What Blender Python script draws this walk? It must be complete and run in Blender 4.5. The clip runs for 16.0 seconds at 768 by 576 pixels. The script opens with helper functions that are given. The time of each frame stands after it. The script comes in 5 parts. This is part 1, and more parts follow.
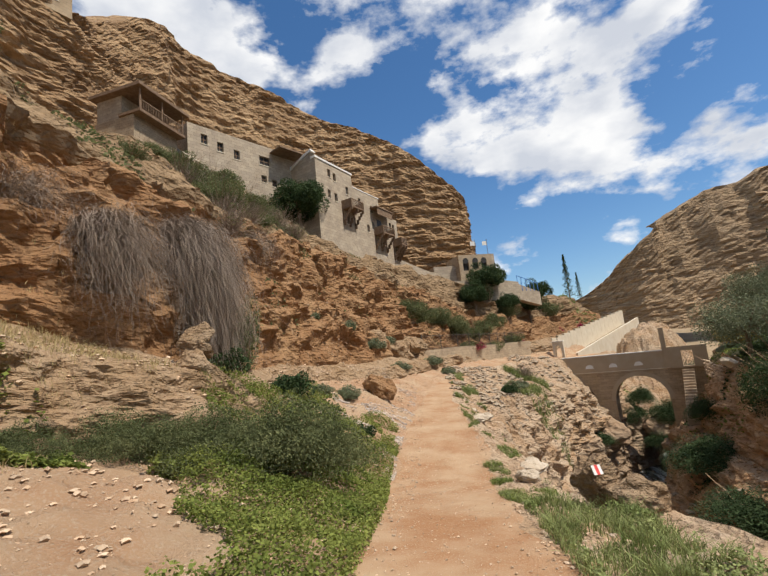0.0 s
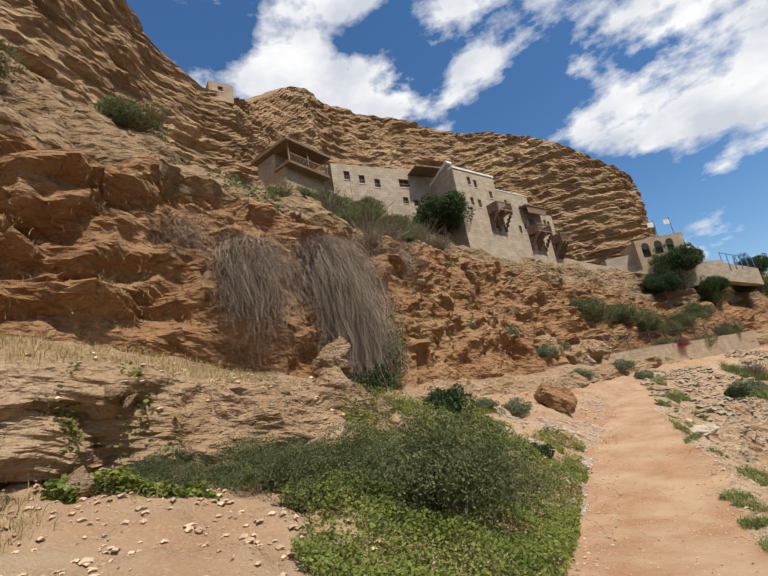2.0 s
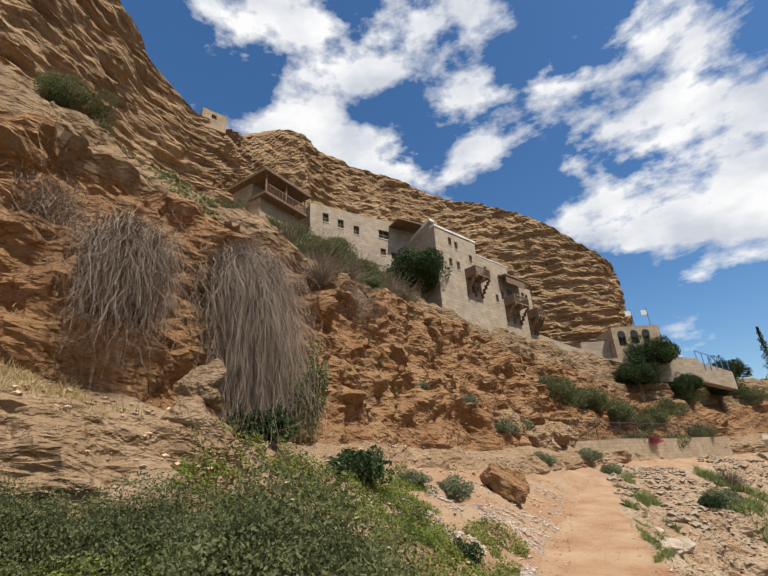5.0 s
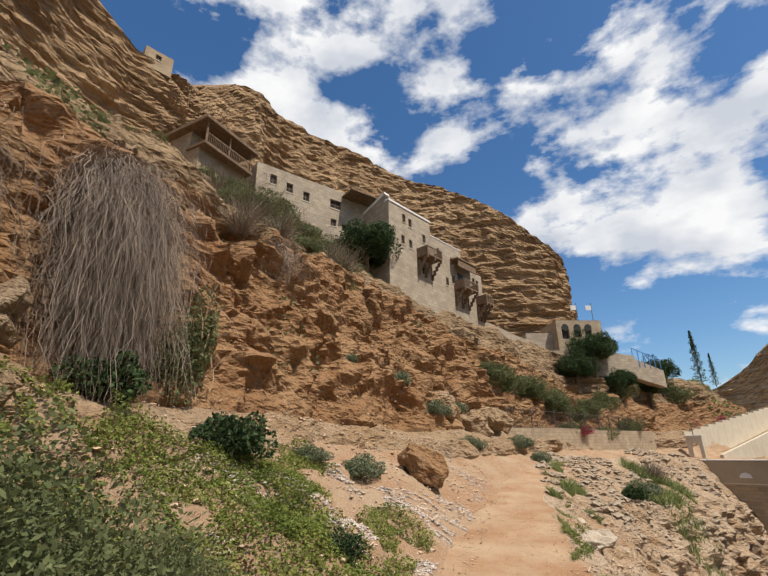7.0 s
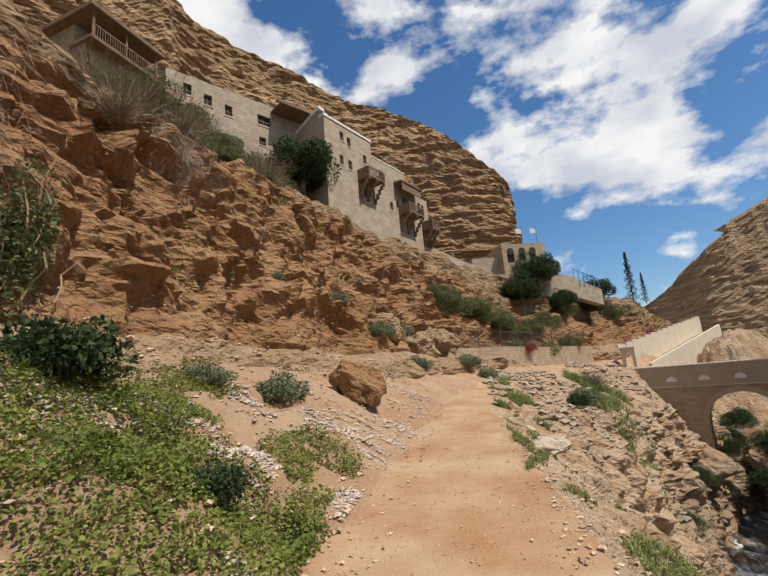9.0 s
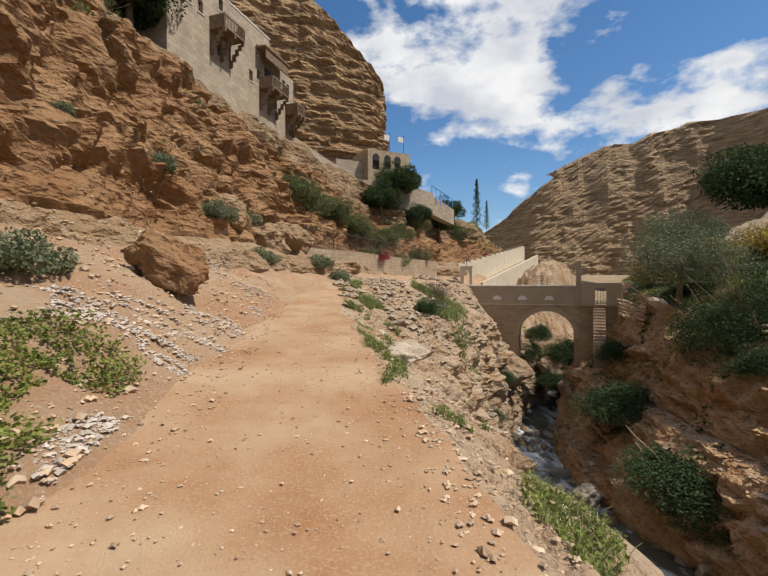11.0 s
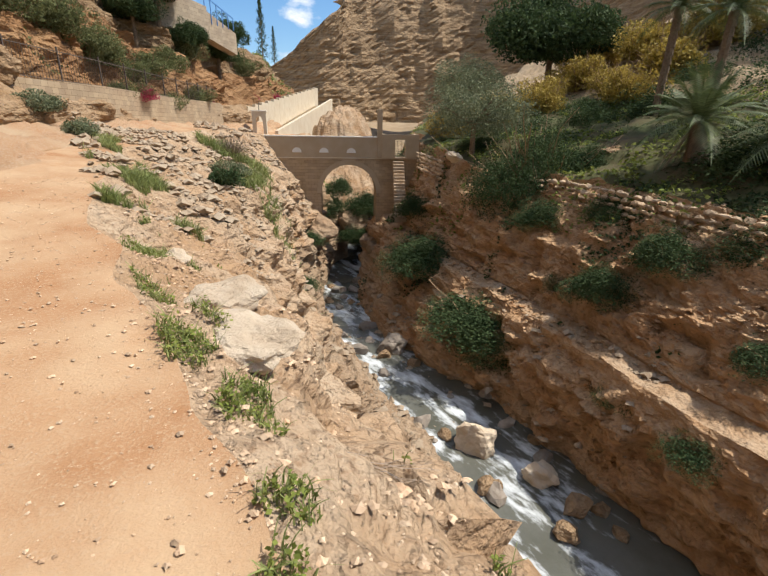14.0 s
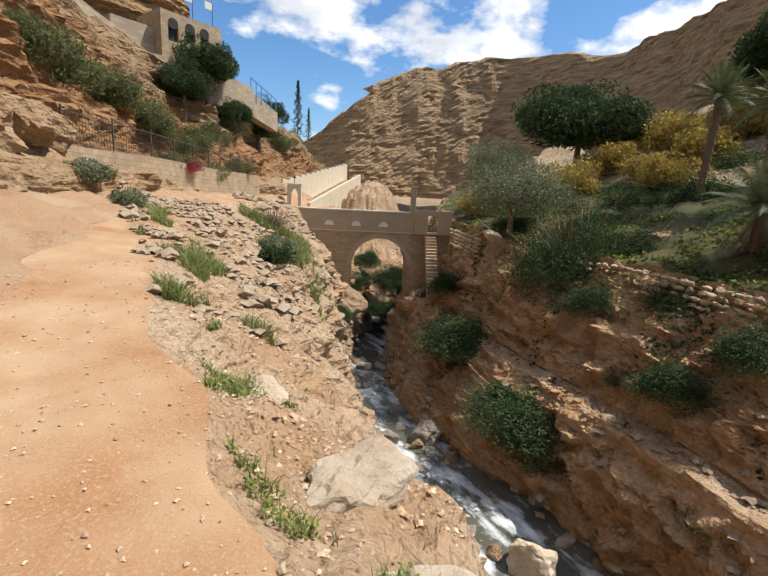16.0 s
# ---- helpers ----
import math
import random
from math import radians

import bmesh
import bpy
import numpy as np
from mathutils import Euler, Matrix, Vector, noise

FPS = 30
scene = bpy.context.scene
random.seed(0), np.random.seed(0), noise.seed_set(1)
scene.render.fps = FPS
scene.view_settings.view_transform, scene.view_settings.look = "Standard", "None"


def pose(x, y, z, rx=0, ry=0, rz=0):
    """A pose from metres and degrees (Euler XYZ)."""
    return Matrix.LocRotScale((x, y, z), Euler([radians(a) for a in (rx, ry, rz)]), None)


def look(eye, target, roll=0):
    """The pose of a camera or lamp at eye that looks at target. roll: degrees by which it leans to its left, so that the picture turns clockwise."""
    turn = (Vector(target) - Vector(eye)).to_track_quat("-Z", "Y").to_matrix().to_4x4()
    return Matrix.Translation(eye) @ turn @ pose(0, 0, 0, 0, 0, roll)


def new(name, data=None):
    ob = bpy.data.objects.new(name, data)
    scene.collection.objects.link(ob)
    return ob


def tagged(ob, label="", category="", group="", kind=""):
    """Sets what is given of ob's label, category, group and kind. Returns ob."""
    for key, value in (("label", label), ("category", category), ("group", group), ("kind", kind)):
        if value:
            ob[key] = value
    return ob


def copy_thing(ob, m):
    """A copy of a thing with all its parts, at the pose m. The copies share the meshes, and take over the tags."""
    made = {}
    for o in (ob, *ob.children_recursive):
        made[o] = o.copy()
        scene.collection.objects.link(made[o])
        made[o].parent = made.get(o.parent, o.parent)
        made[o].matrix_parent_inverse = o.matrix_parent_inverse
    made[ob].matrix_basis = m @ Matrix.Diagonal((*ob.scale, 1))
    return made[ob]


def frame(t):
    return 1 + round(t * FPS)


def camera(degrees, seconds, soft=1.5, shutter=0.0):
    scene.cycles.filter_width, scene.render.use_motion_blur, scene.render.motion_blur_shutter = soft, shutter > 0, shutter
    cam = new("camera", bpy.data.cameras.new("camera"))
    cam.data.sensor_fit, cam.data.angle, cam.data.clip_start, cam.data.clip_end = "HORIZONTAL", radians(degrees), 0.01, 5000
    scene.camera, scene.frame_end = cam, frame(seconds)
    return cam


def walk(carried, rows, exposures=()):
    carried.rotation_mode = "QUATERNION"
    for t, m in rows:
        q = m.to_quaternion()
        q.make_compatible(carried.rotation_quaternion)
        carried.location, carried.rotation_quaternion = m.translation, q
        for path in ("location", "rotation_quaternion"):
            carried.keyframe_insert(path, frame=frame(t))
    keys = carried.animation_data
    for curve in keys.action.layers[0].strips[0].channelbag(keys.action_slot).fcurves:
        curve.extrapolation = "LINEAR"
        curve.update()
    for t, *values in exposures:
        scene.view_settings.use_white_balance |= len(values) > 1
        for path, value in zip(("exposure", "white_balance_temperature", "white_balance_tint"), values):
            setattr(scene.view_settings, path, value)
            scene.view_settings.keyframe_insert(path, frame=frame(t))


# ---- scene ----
PATH = [
(0.0, pose(0.003, 0.004, 1.604, 99.40, 5.95, 6.27)),
    (0.5, pose(0.059, 0.449, 1.508, 104.03, 4.10, 17.22)),
    (1.0, pose(0.127, 0.890, 1.408, 105.73, 9.33, 26.21)),
    (1.5, pose(0.123, 1.290, 1.379, 108.20, 10.38, 29.33)),
    (2.0, pose(0.054, 1.728, 1.328, 104.88, 9.71, 28.37)),
    (2.5, pose(0.054, 2.177, 1.264, 105.68, 6.88, 27.67)),
    (3.0, pose(0.087, 2.600, 1.220, 106.31, 2.49, 26.77)),
    (3.5, pose(0.127, 3.042, 1.191, 110.96, 0.71, 24.68)),
    (4.0, pose(0.142, 3.500, 1.146, 111.32, 3.71, 26.65)),
    (4.5, pose(0.159, 3.981, 1.105, 113.20, 2.43, 26.25)),
    (4.7, pose(0.164, 4.185, 1.100, 113.03, 3.22, 24.85)),
    (6.8, pose(0.408, 6.531, 0.933, 109.51, 0.35, 18.14)),
    (7.0, pose(0.427, 6.725, 0.921, 109.99, 0.71, 17.08)),
    (7.5, pose(0.488, 7.215, 0.875, 111.22, 2.99, 18.64)),
    (8.0, pose(0.470, 7.771, 0.774, 106.50, 1.21, 16.98)),
    (8.2, pose(0.452, 8.024, 0.731, 105.16, 3.20, 16.18)),
    (10.3, pose(0.297, 10.885, 0.115, 95.77, 0.57, 2.19)),
    (10.5, pose(0.289, 11.101, 0.102, 93.91, 0.51, 0.23)),
    (11.0, pose(0.312, 11.567, 0.157, 89.07, 0.25, -7.52)),
    (11.5, pose(0.345, 12.045, 0.223, 84.37, -1.17, -20.31)),
    (12.0, pose(0.458, 12.674, 0.272, 80.47, -3.48, -30.81)),
    (12.5, pose(0.550, 13.372, 0.341, 77.28, -2.36, -33.92)),
    (13.0, pose(0.573, 14.038, 0.440, 75.14, 1.07, -32.68)),
    (13.5, pose(0.776, 14.832, 0.528, 70.16, 0.81, -33.57)),
    (14.0, pose(0.667, 15.491, 0.634, 69.91, -0.95, -33.84)),
    (14.5, pose(0.629, 16.076, 0.670, 73.89, -0.02, -33.76)),
    (15.0, pose(0.617, 16.676, 0.792, 70.97, -0.53, -34.54)),
    (15.5, pose(0.528, 17.325, 0.770, 74.67, -0.83, -31.98)),
    (16.0, pose(0.378, 17.925, 0.770, 78.65, -2.78, -31.64))]
cam = camera(81.8, 16.0)
walk(cam, PATH, exposures=[(0.0, 0.12), (8.0, 0.05), (10.5, 0.0), (12.0, 0.0), (13.5, 0.42), (16.0, 0.38)])

# ---- light ----
SUN_AZ, SUN_EL = 116.0, 59.0   # degrees from +y towards +x; above the horizon
sun = new("sun", bpy.data.lights.new("sun", "SUN"))
sun.data.energy, sun.data.angle, sun.data.color = 4.7, radians(0.6), (1.0, 0.95, 0.87)
_s = Vector((math.sin(radians(SUN_AZ)) * math.cos(radians(SUN_EL)), math.cos(radians(SUN_AZ)) * math.cos(radians(SUN_EL)), math.sin(radians(SUN_EL))))
sun.matrix_world = look(_s * 50, (0, 0, 0))


def make_world():
    w = bpy.data.worlds.new("sky")
    scene.world = w
    w.use_nodes = True
    nt = w.node_tree
    nt.nodes.clear()
    N, L = nt.nodes.new, nt.links.new
    out, bg, mix = N("ShaderNodeOutputWorld"), N("ShaderNodeBackground"), N("ShaderNodeMix")
    sky = N("ShaderNodeTexSky")
    sky.sky_type, sky.sun_disc = "NISHITA", False
    sky.sun_elevation, sky.sun_rotation = radians(SUN_EL), radians(SUN_AZ)
    sky.air_density, sky.dust_density, sky.ozone_density = 1.0, 0.6, 3.0
    tc, mp = N("ShaderNodeTexCoord"), N("ShaderNodeMapping")
    mp.inputs["Scale"].default_value = (1.0, 1.0, 1.9)
    mp.inputs["Location"].default_value = (5.1, 1.7, 2.3)
    L(tc.outputs["Generated"], mp.inputs["Vector"])
    big, fine = N("ShaderNodeTexNoise"), N("ShaderNodeTexNoise")
    big.inputs["Scale"].default_value, big.inputs["Detail"].default_value, big.inputs["Roughness"].default_value = 3.7, 12.0, 0.56
    big.inputs["Distortion"].default_value = 0.0
    fine.inputs["Scale"].default_value, fine.inputs["Detail"].default_value = 7.0, 8.0
    L(mp.outputs["Vector"], big.inputs["Vector"])
    L(mp.outputs["Vector"], fine.inputs["Vector"])
    ramp = N("ShaderNodeValToRGB")
    ramp.color_ramp.elements[0].position, ramp.color_ramp.elements[1].position = 0.495, 0.57
    L(big.outputs["Fac"], ramp.inputs["Fac"])
    shade = N("ShaderNodeValToRGB")
    shade.color_ramp.elements[0].position, shade.color_ramp.elements[1].position = 0.35, 0.62
    shade.color_ramp.elements[0].color, shade.color_ramp.elements[1].color = (6.6, 7.0, 7.8, 1), (10.4, 10.4, 10.4, 1)
    L(fine.outputs["Fac"], shade.inputs["Fac"])
    mix.data_type = "RGBA"
    sat = N("ShaderNodeHueSaturation")
    sat.inputs["Saturation"].default_value, sat.inputs["Value"].default_value = 1.22, 1.4
    L(sky.outputs["Color"], sat.inputs["Color"])
    L(ramp.outputs["Color"], mix.inputs["Factor"])
    L(sat.outputs["Color"], mix.inputs["A"])
    L(shade.outputs["Color"], mix.inputs["B"])
    L(mix.outputs["Result"], bg.inputs["Color"])
    bg.inputs["Strength"].default_value = 0.088
    L(bg.outputs["Background"], out.inputs["Surface"])


make_world()


# ---- materials ----
def mat(name, c1, c2, scale=1.0, rough=0.9, bump=0.3, bump_scale=None, c3=None, strata=0.0, rand=0.0, detail=8.0, crack=0.0):
    """Two-scale mottled surface: c1/c2 by broad noise, c3 by fine grain, strata as level bands, rand per object."""
    m = bpy.data.materials.new(name)
    m.use_nodes = True
    nt = m.node_tree
    N, L = nt.nodes.new, nt.links.new
    b = nt.nodes["Principled BSDF"]
    b.inputs["Roughness"].default_value = rough
    b.inputs["Specular IOR Level"].default_value = 0.25
    tc = N("ShaderNodeTexCoord")
    n1, n2 = N("ShaderNodeTexNoise"), N("ShaderNodeTexNoise")
    n1.inputs["Scale"].default_value, n1.inputs["Detail"].default_value, n1.inputs["Roughness"].default_value = scale, detail, 0.6
    n2.inputs["Scale"].default_value, n2.inputs["Detail"].default_value, n2.inputs["Roughness"].default_value = bump_scale or scale * 9, 10.0, 0.66
    for n in (n1, n2):
        L(tc.outputs["Object"], n.inputs["Vector"])
    r1 = N("ShaderNodeValToRGB")
    r1.color_ramp.elements[0].position, r1.color_ramp.elements[1].position = 0.35, 0.65
    r1.color_ramp.elements[0].color, r1.color_ramp.elements[1].color = (*c1, 1), (*c2, 1)
    L(n1.outputs["Fac"], r1.inputs["Fac"])
    col = r1.outputs["Color"]
    if strata:
        wv, mp = N("ShaderNodeTexNoise"), N("ShaderNodeMapping")
        mp.inputs["Scale"].default_value = (0.16, 0.16, strata)
        wv.inputs["Scale"].default_value, wv.inputs["Detail"].default_value = 1.0, 7.0
        L(tc.outputs["Object"], mp.inputs["Vector"])
        L(mp.outputs["Vector"], wv.inputs["Vector"])
        rs = N("ShaderNodeValToRGB")
        rs.color_ramp.elements[0].position, rs.color_ramp.elements[1].position = 0.38, 0.62
        rs.color_ramp.elements[0].color, rs.color_ramp.elements[1].color = (0.68, 0.62, 0.56, 1), (1.12, 1.1, 1.05, 1)
        L(wv.outputs["Fac"], rs.inputs["Fac"])
        mx = N("ShaderNodeMix")
        mx.data_type, mx.blend_type = "RGBA", "MULTIPLY"
        mx.inputs["Factor"].default_value = 1.0
        L(col, mx.inputs["A"])
        L(rs.outputs["Color"], mx.inputs["B"])
        col = mx.outputs["Result"]
        beds_bump = N("ShaderNodeBump")
        beds_bump.inputs["Strength"].default_value, beds_bump.inputs["Distance"].default_value = 0.9, 0.45 / strata
        L(wv.outputs["Fac"], beds_bump.inputs["Height"])
    if c3:
        r2, mx = N("ShaderNodeValToRGB"), N("ShaderNodeMix")
        r2.color_ramp.elements[0].position, r2.color_ramp.elements[1].position = 0.5, 0.68
        mx.data_type = "RGBA"
        L(n2.outputs["Fac"], r2.inputs["Fac"])
        L(r2.outputs["Color"], mx.inputs["Factor"])
        L(col, mx.inputs["A"])
        mx.inputs["B"].default_value = (*c3, 1)
        col = mx.outputs["Result"]
    if rand:
        src, hs, mr = (N("ShaderNodeObjectInfo").outputs["Random"] if rand > 0 else N("ShaderNodeNewGeometry").outputs["Random Per Island"]), N("ShaderNodeHueSaturation"), N("ShaderNodeMapRange")
        mr.inputs["To Min"].default_value, mr.inputs["To Max"].default_value = 1 - abs(rand), 1 + abs(rand)
        L(src, mr.inputs["Value"])
        L(mr.outputs["Result"], hs.inputs["Value"])
        L(col, hs.inputs["Color"])
        col = hs.outputs["Color"]
    L(col, b.inputs["Base Color"])
    if bump:
        bp = N("ShaderNodeBump")
        bp.inputs["Strength"].default_value, bp.inputs["Distance"].default_value = bump, 0.08
        L(n2.outputs["Fac"], bp.inputs["Height"])
        if strata:
            L(beds_bump.outputs["Normal"], bp.inputs["Normal"])
        if crack:
            vo, b2 = N("ShaderNodeTexVoronoi"), N("ShaderNodeBump")
            vo.feature, vo.distance = "F1", "CHEBYCHEV"
            vo.inputs["Scale"].default_value, vo.inputs["Detail"].default_value = crack, 3.0
            mp2 = N("ShaderNodeMapping")
            mp2.inputs["Scale"].default_value, mp2.inputs["Rotation"].default_value = (1, 1, 1.9), (0.25, 0.18, 0.5)
            L(tc.outputs["Object"], mp2.inputs["Vector"])
            wr = N("ShaderNodeVectorMath")
            wr.operation = "MULTIPLY_ADD"
            wr.inputs[1].default_value = (0.5 / crack, 0.5 / crack, 0.5 / crack)
            L(n1.outputs["Color"], wr.inputs[0])
            L(mp2.outputs["Vector"], wr.inputs[2])
            L(wr.outputs["Vector"], vo.inputs["Vector"])
            b2.inputs["Strength"].default_value, b2.inputs["Distance"].default_value = 0.9, 0.45 / crack
            L(vo.outputs["Distance"], b2.inputs["Height"])
            L(b2.outputs["Normal"], bp.inputs["Normal"])
        L(bp.outputs["Normal"], b.inputs["Normal"])
    return m


def brick_mat(name, c1, c2, mortar, w=0.5, h=0.25, axis=0.0):
    m = mat(name, c1, c2, 0.8, 0.92, 0.3, 14.0)
    nt = m.node_tree
    N, L = nt.nodes.new, nt.links.new
    b = nt.nodes["Principled BSDF"]
    col = b.inputs["Base Color"].links[0].from_socket
    tc, mp, bk = N("ShaderNodeTexCoord"), N("ShaderNodeMapping"), N("ShaderNodeTexBrick")
    L(tc.outputs["UV"], mp.inputs["Vector"])
    bk.inputs["Scale"].default_value = 1.0
    bk.inputs["Brick Width"].default_value, bk.inputs["Row Height"].default_value = w, h
    bk.inputs["Mortar Size"].default_value, bk.inputs["Mortar Smooth"].default_value = 0.012, 0.6
    bk.inputs["Color1"].default_value, bk.inputs["Color2"].default_value = (1.08, 1.06, 1.0, 1), (0.82, 0.8, 0.78, 1)
    bk.inputs["Mortar"].default_value = (*mortar, 1)
    L(mp.outputs["Vector"], bk.inputs["Vector"])
    mx = N("ShaderNodeMix")
    mx.data_type, mx.blend_type = "RGBA", "MULTIPLY"
    mx.inputs["Factor"].default_value = 1.0
    L(col, mx.inputs["A"])
    L(bk.outputs["Color"], mx.inputs["B"])
    L(mx.outputs["Result"], b.inputs["Base Color"])
    return m


def leaf_mat(name, c1, c2, rough=0.8, trans=0.35):
    m = mat(name, c1, c2, 1.3, rough, 0.0, rand=-0.35)
    nt = m.node_tree
    N, L = nt.nodes.new, nt.links.new
    b, out = nt.nodes["Principled BSDF"], nt.nodes["Material Output"]
    tr, ms = N("ShaderNodeBsdfTranslucent"), N("ShaderNodeMixShader")
    ms.inputs["Fac"].default_value = trans
    L(b.inputs["Base Color"].links[0].from_socket, tr.inputs["Color"])
    L(b.outputs["BSDF"], ms.inputs[1])
    L(tr.outputs["BSDF"], ms.inputs[2])
    L(ms.outputs["Shader"], out.inputs["Surface"])
    return m


M_CLIFF = mat("cliff_rock", (0.3, 0.19, 0.1), (0.4, 0.27, 0.15), 0.12, 0.95, 0.7, 1.6, (0.27, 0.17, 0.09), strata=2.2, crack=1.1)
M_FAR = mat("far_rock", (0.3, 0.21, 0.125), (0.38, 0.27, 0.165), 0.06, 0.95, 0.6, 0.8, (0.28, 0.195, 0.115), strata=1.5, crack=0.6)
M_SLOPE = mat("slope_rock", (0.230, 0.147, 0.077), (0.320, 0.218, 0.122), 0.3, 0.95, 0.7, 4.0, (0.192, 0.128, 0.070), crack=1.1)
M_RED = mat("red_rock", (0.256, 0.128, 0.054), (0.333, 0.198, 0.096), 0.5, 0.95, 0.8, 5.0, (0.230, 0.128, 0.064), crack=1.5)
M_LEDGE = mat("ledge_rock", (0.294, 0.186, 0.096), (0.371, 0.262, 0.160), 0.7, 0.95, 0.6, 7.0, (0.256, 0.160, 0.090), crack=2.0)
M_SCREE = mat("scree", (0.36, 0.2, 0.105), (0.42, 0.295, 0.18), 0.5, 0.97, 0.8, 24.0, (0.44, 0.33, 0.225))
M_PATH = mat("path_dust", (0.31, 0.15, 0.066), (0.44, 0.3, 0.178), 0.8, 0.97, 0.35, 45.0, (0.41, 0.28, 0.17), detail=9.0)
M_RIM = mat("rim_rock", (0.37, 0.228, 0.12), (0.47, 0.355, 0.24), 0.6, 0.95, 0.8, 9.0, (0.307, 0.198, 0.115), crack=2.2)
M_GORGE = mat("gorge_rock", (0.256, 0.160, 0.090), (0.358, 0.269, 0.179), 0.35, 0.92, 0.8, 3.5, (0.211, 0.141, 0.083), crack=1.2)
M_BANK = mat("bank_rock", (0.36, 0.2, 0.095), (0.46, 0.31, 0.18), 0.4, 0.95, 0.8, 4.0, (0.29, 0.175, 0.09), crack=1.7)
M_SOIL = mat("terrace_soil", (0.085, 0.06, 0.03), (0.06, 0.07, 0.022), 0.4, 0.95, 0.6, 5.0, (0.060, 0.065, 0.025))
M_HILL = mat("hill_soil", (0.269, 0.186, 0.109), (0.320, 0.237, 0.147), 0.2, 0.95, 0.6, 2.0, (0.211, 0.166, 0.083))
M_STONE = mat("loose_stone", (0.320, 0.230, 0.147), (0.397, 0.320, 0.230), 2.0, 0.92, 0.5, 14.0, rand=0.25)
M_PALE = mat("pale_stone", (0.44, 0.34, 0.235), (0.54, 0.45, 0.34), 1.2, 0.92, 0.7, 7.0, rand=0.1)
M_GREYSTONE = mat("river_stone", (0.205, 0.166, 0.128), (0.294, 0.256, 0.211), 1.5, 0.8, 0.4, 9.0, rand=0.2)
M_WALL = brick_mat("monastery_stone", (0.374, 0.302, 0.223), (0.432, 0.360, 0.274), (0.518, 0.490, 0.446), 0.55, 0.3)
M_BRIDGE = brick_mat("bridge_stone", (0.331, 0.245, 0.151), (0.396, 0.302, 0.202), (0.533, 0.504, 0.461), 0.6, 0.3)
M_RETAIN = brick_mat("rubble_wall", (0.346, 0.259, 0.173), (0.418, 0.331, 0.230), (0.504, 0.461, 0.403), 0.4, 0.24)
M_PLASTER = mat("pale_plaster", (0.525, 0.435, 0.315), (0.585, 0.510, 0.390), 0.9, 0.85, 0.15, 12.0)
M_WHITE = mat("white_render", (0.663, 0.629, 0.561), (0.697, 0.671, 0.620), 1.5, 0.85, 0.1, 12.0)
M_BAND = mat("bridge_parapet_render", (0.360, 0.274, 0.173), (0.403, 0.317, 0.216), 0.9, 0.88, 0.15, 12.0)
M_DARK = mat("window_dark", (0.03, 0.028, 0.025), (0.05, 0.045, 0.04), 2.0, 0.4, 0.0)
M_WOOD = mat("weathered_wood", (0.16, 0.1, 0.06), (0.24, 0.16, 0.1), 3.0, 0.85, 0.3, 20.0)
M_IRON = mat("iron", (0.08, 0.07, 0.06), (0.13, 0.1, 0.08), 6.0, 0.6, 0.0)
M_BLUE = mat("blue_paint", (0.08, 0.2, 0.5), (0.1, 0.25, 0.55), 4.0, 0.5, 0.0)
M_REDPAINT = mat("red_paint", (0.6, 0.05, 0.04), (0.65, 0.08, 0.06), 9.0, 0.7, 0.0)
M_BARK = mat("bark", (0.15, 0.1, 0.06), (0.24, 0.17, 0.11), 6.0, 0.9, 0.6, 30.0)
M_DRY = mat("dry_stems", (0.2, 0.15, 0.11), (0.33, 0.26, 0.2), 1.5, 0.9, 0.0, rand=-0.3)
M_BROWNTWIG = mat("brown_stems", (0.22, 0.14, 0.08), (0.32, 0.22, 0.13), 1.5, 0.9, 0.0, rand=-0.3)
M_GREEN = leaf_mat("fresh_leaves", (0.12, 0.16, 0.03), (0.24, 0.26, 0.06))
M_DEEP = leaf_mat("deep_leaves", (0.035, 0.062, 0.022), (0.065, 0.095, 0.035), 0.9, 0.25)
M_GREY = leaf_mat("greygreen_leaves", (0.14, 0.165, 0.085), (0.2, 0.215, 0.125), 0.8, 0.2)
M_OLIVE = leaf_mat("olive_leaves", (0.1, 0.118, 0.045), (0.175, 0.185, 0.08), 0.85, 0.35)
M_YELLOW = leaf_mat("yellow_leaves", (0.3, 0.22, 0.04), (0.4, 0.3, 0.07), 0.7, 0.3)
M_GRASS = leaf_mat("grass_blades", (0.17, 0.21, 0.06), (0.29, 0.31, 0.12), 0.7, 0.3)
M_DRYGRASS = leaf_mat("dry_grass", (0.36, 0.28, 0.12), (0.45, 0.36, 0.18), 0.8, 0.3)
M_FLOWER = leaf_mat("magenta_flowers", (0.3, 0.03, 0.06), (0.42, 0.06, 0.12), 0.7, 0.3)
M_PALM = leaf_mat("palm_leaflets", (0.07, 0.1, 0.035), (0.12, 0.15, 0.06), 0.6, 0.15)


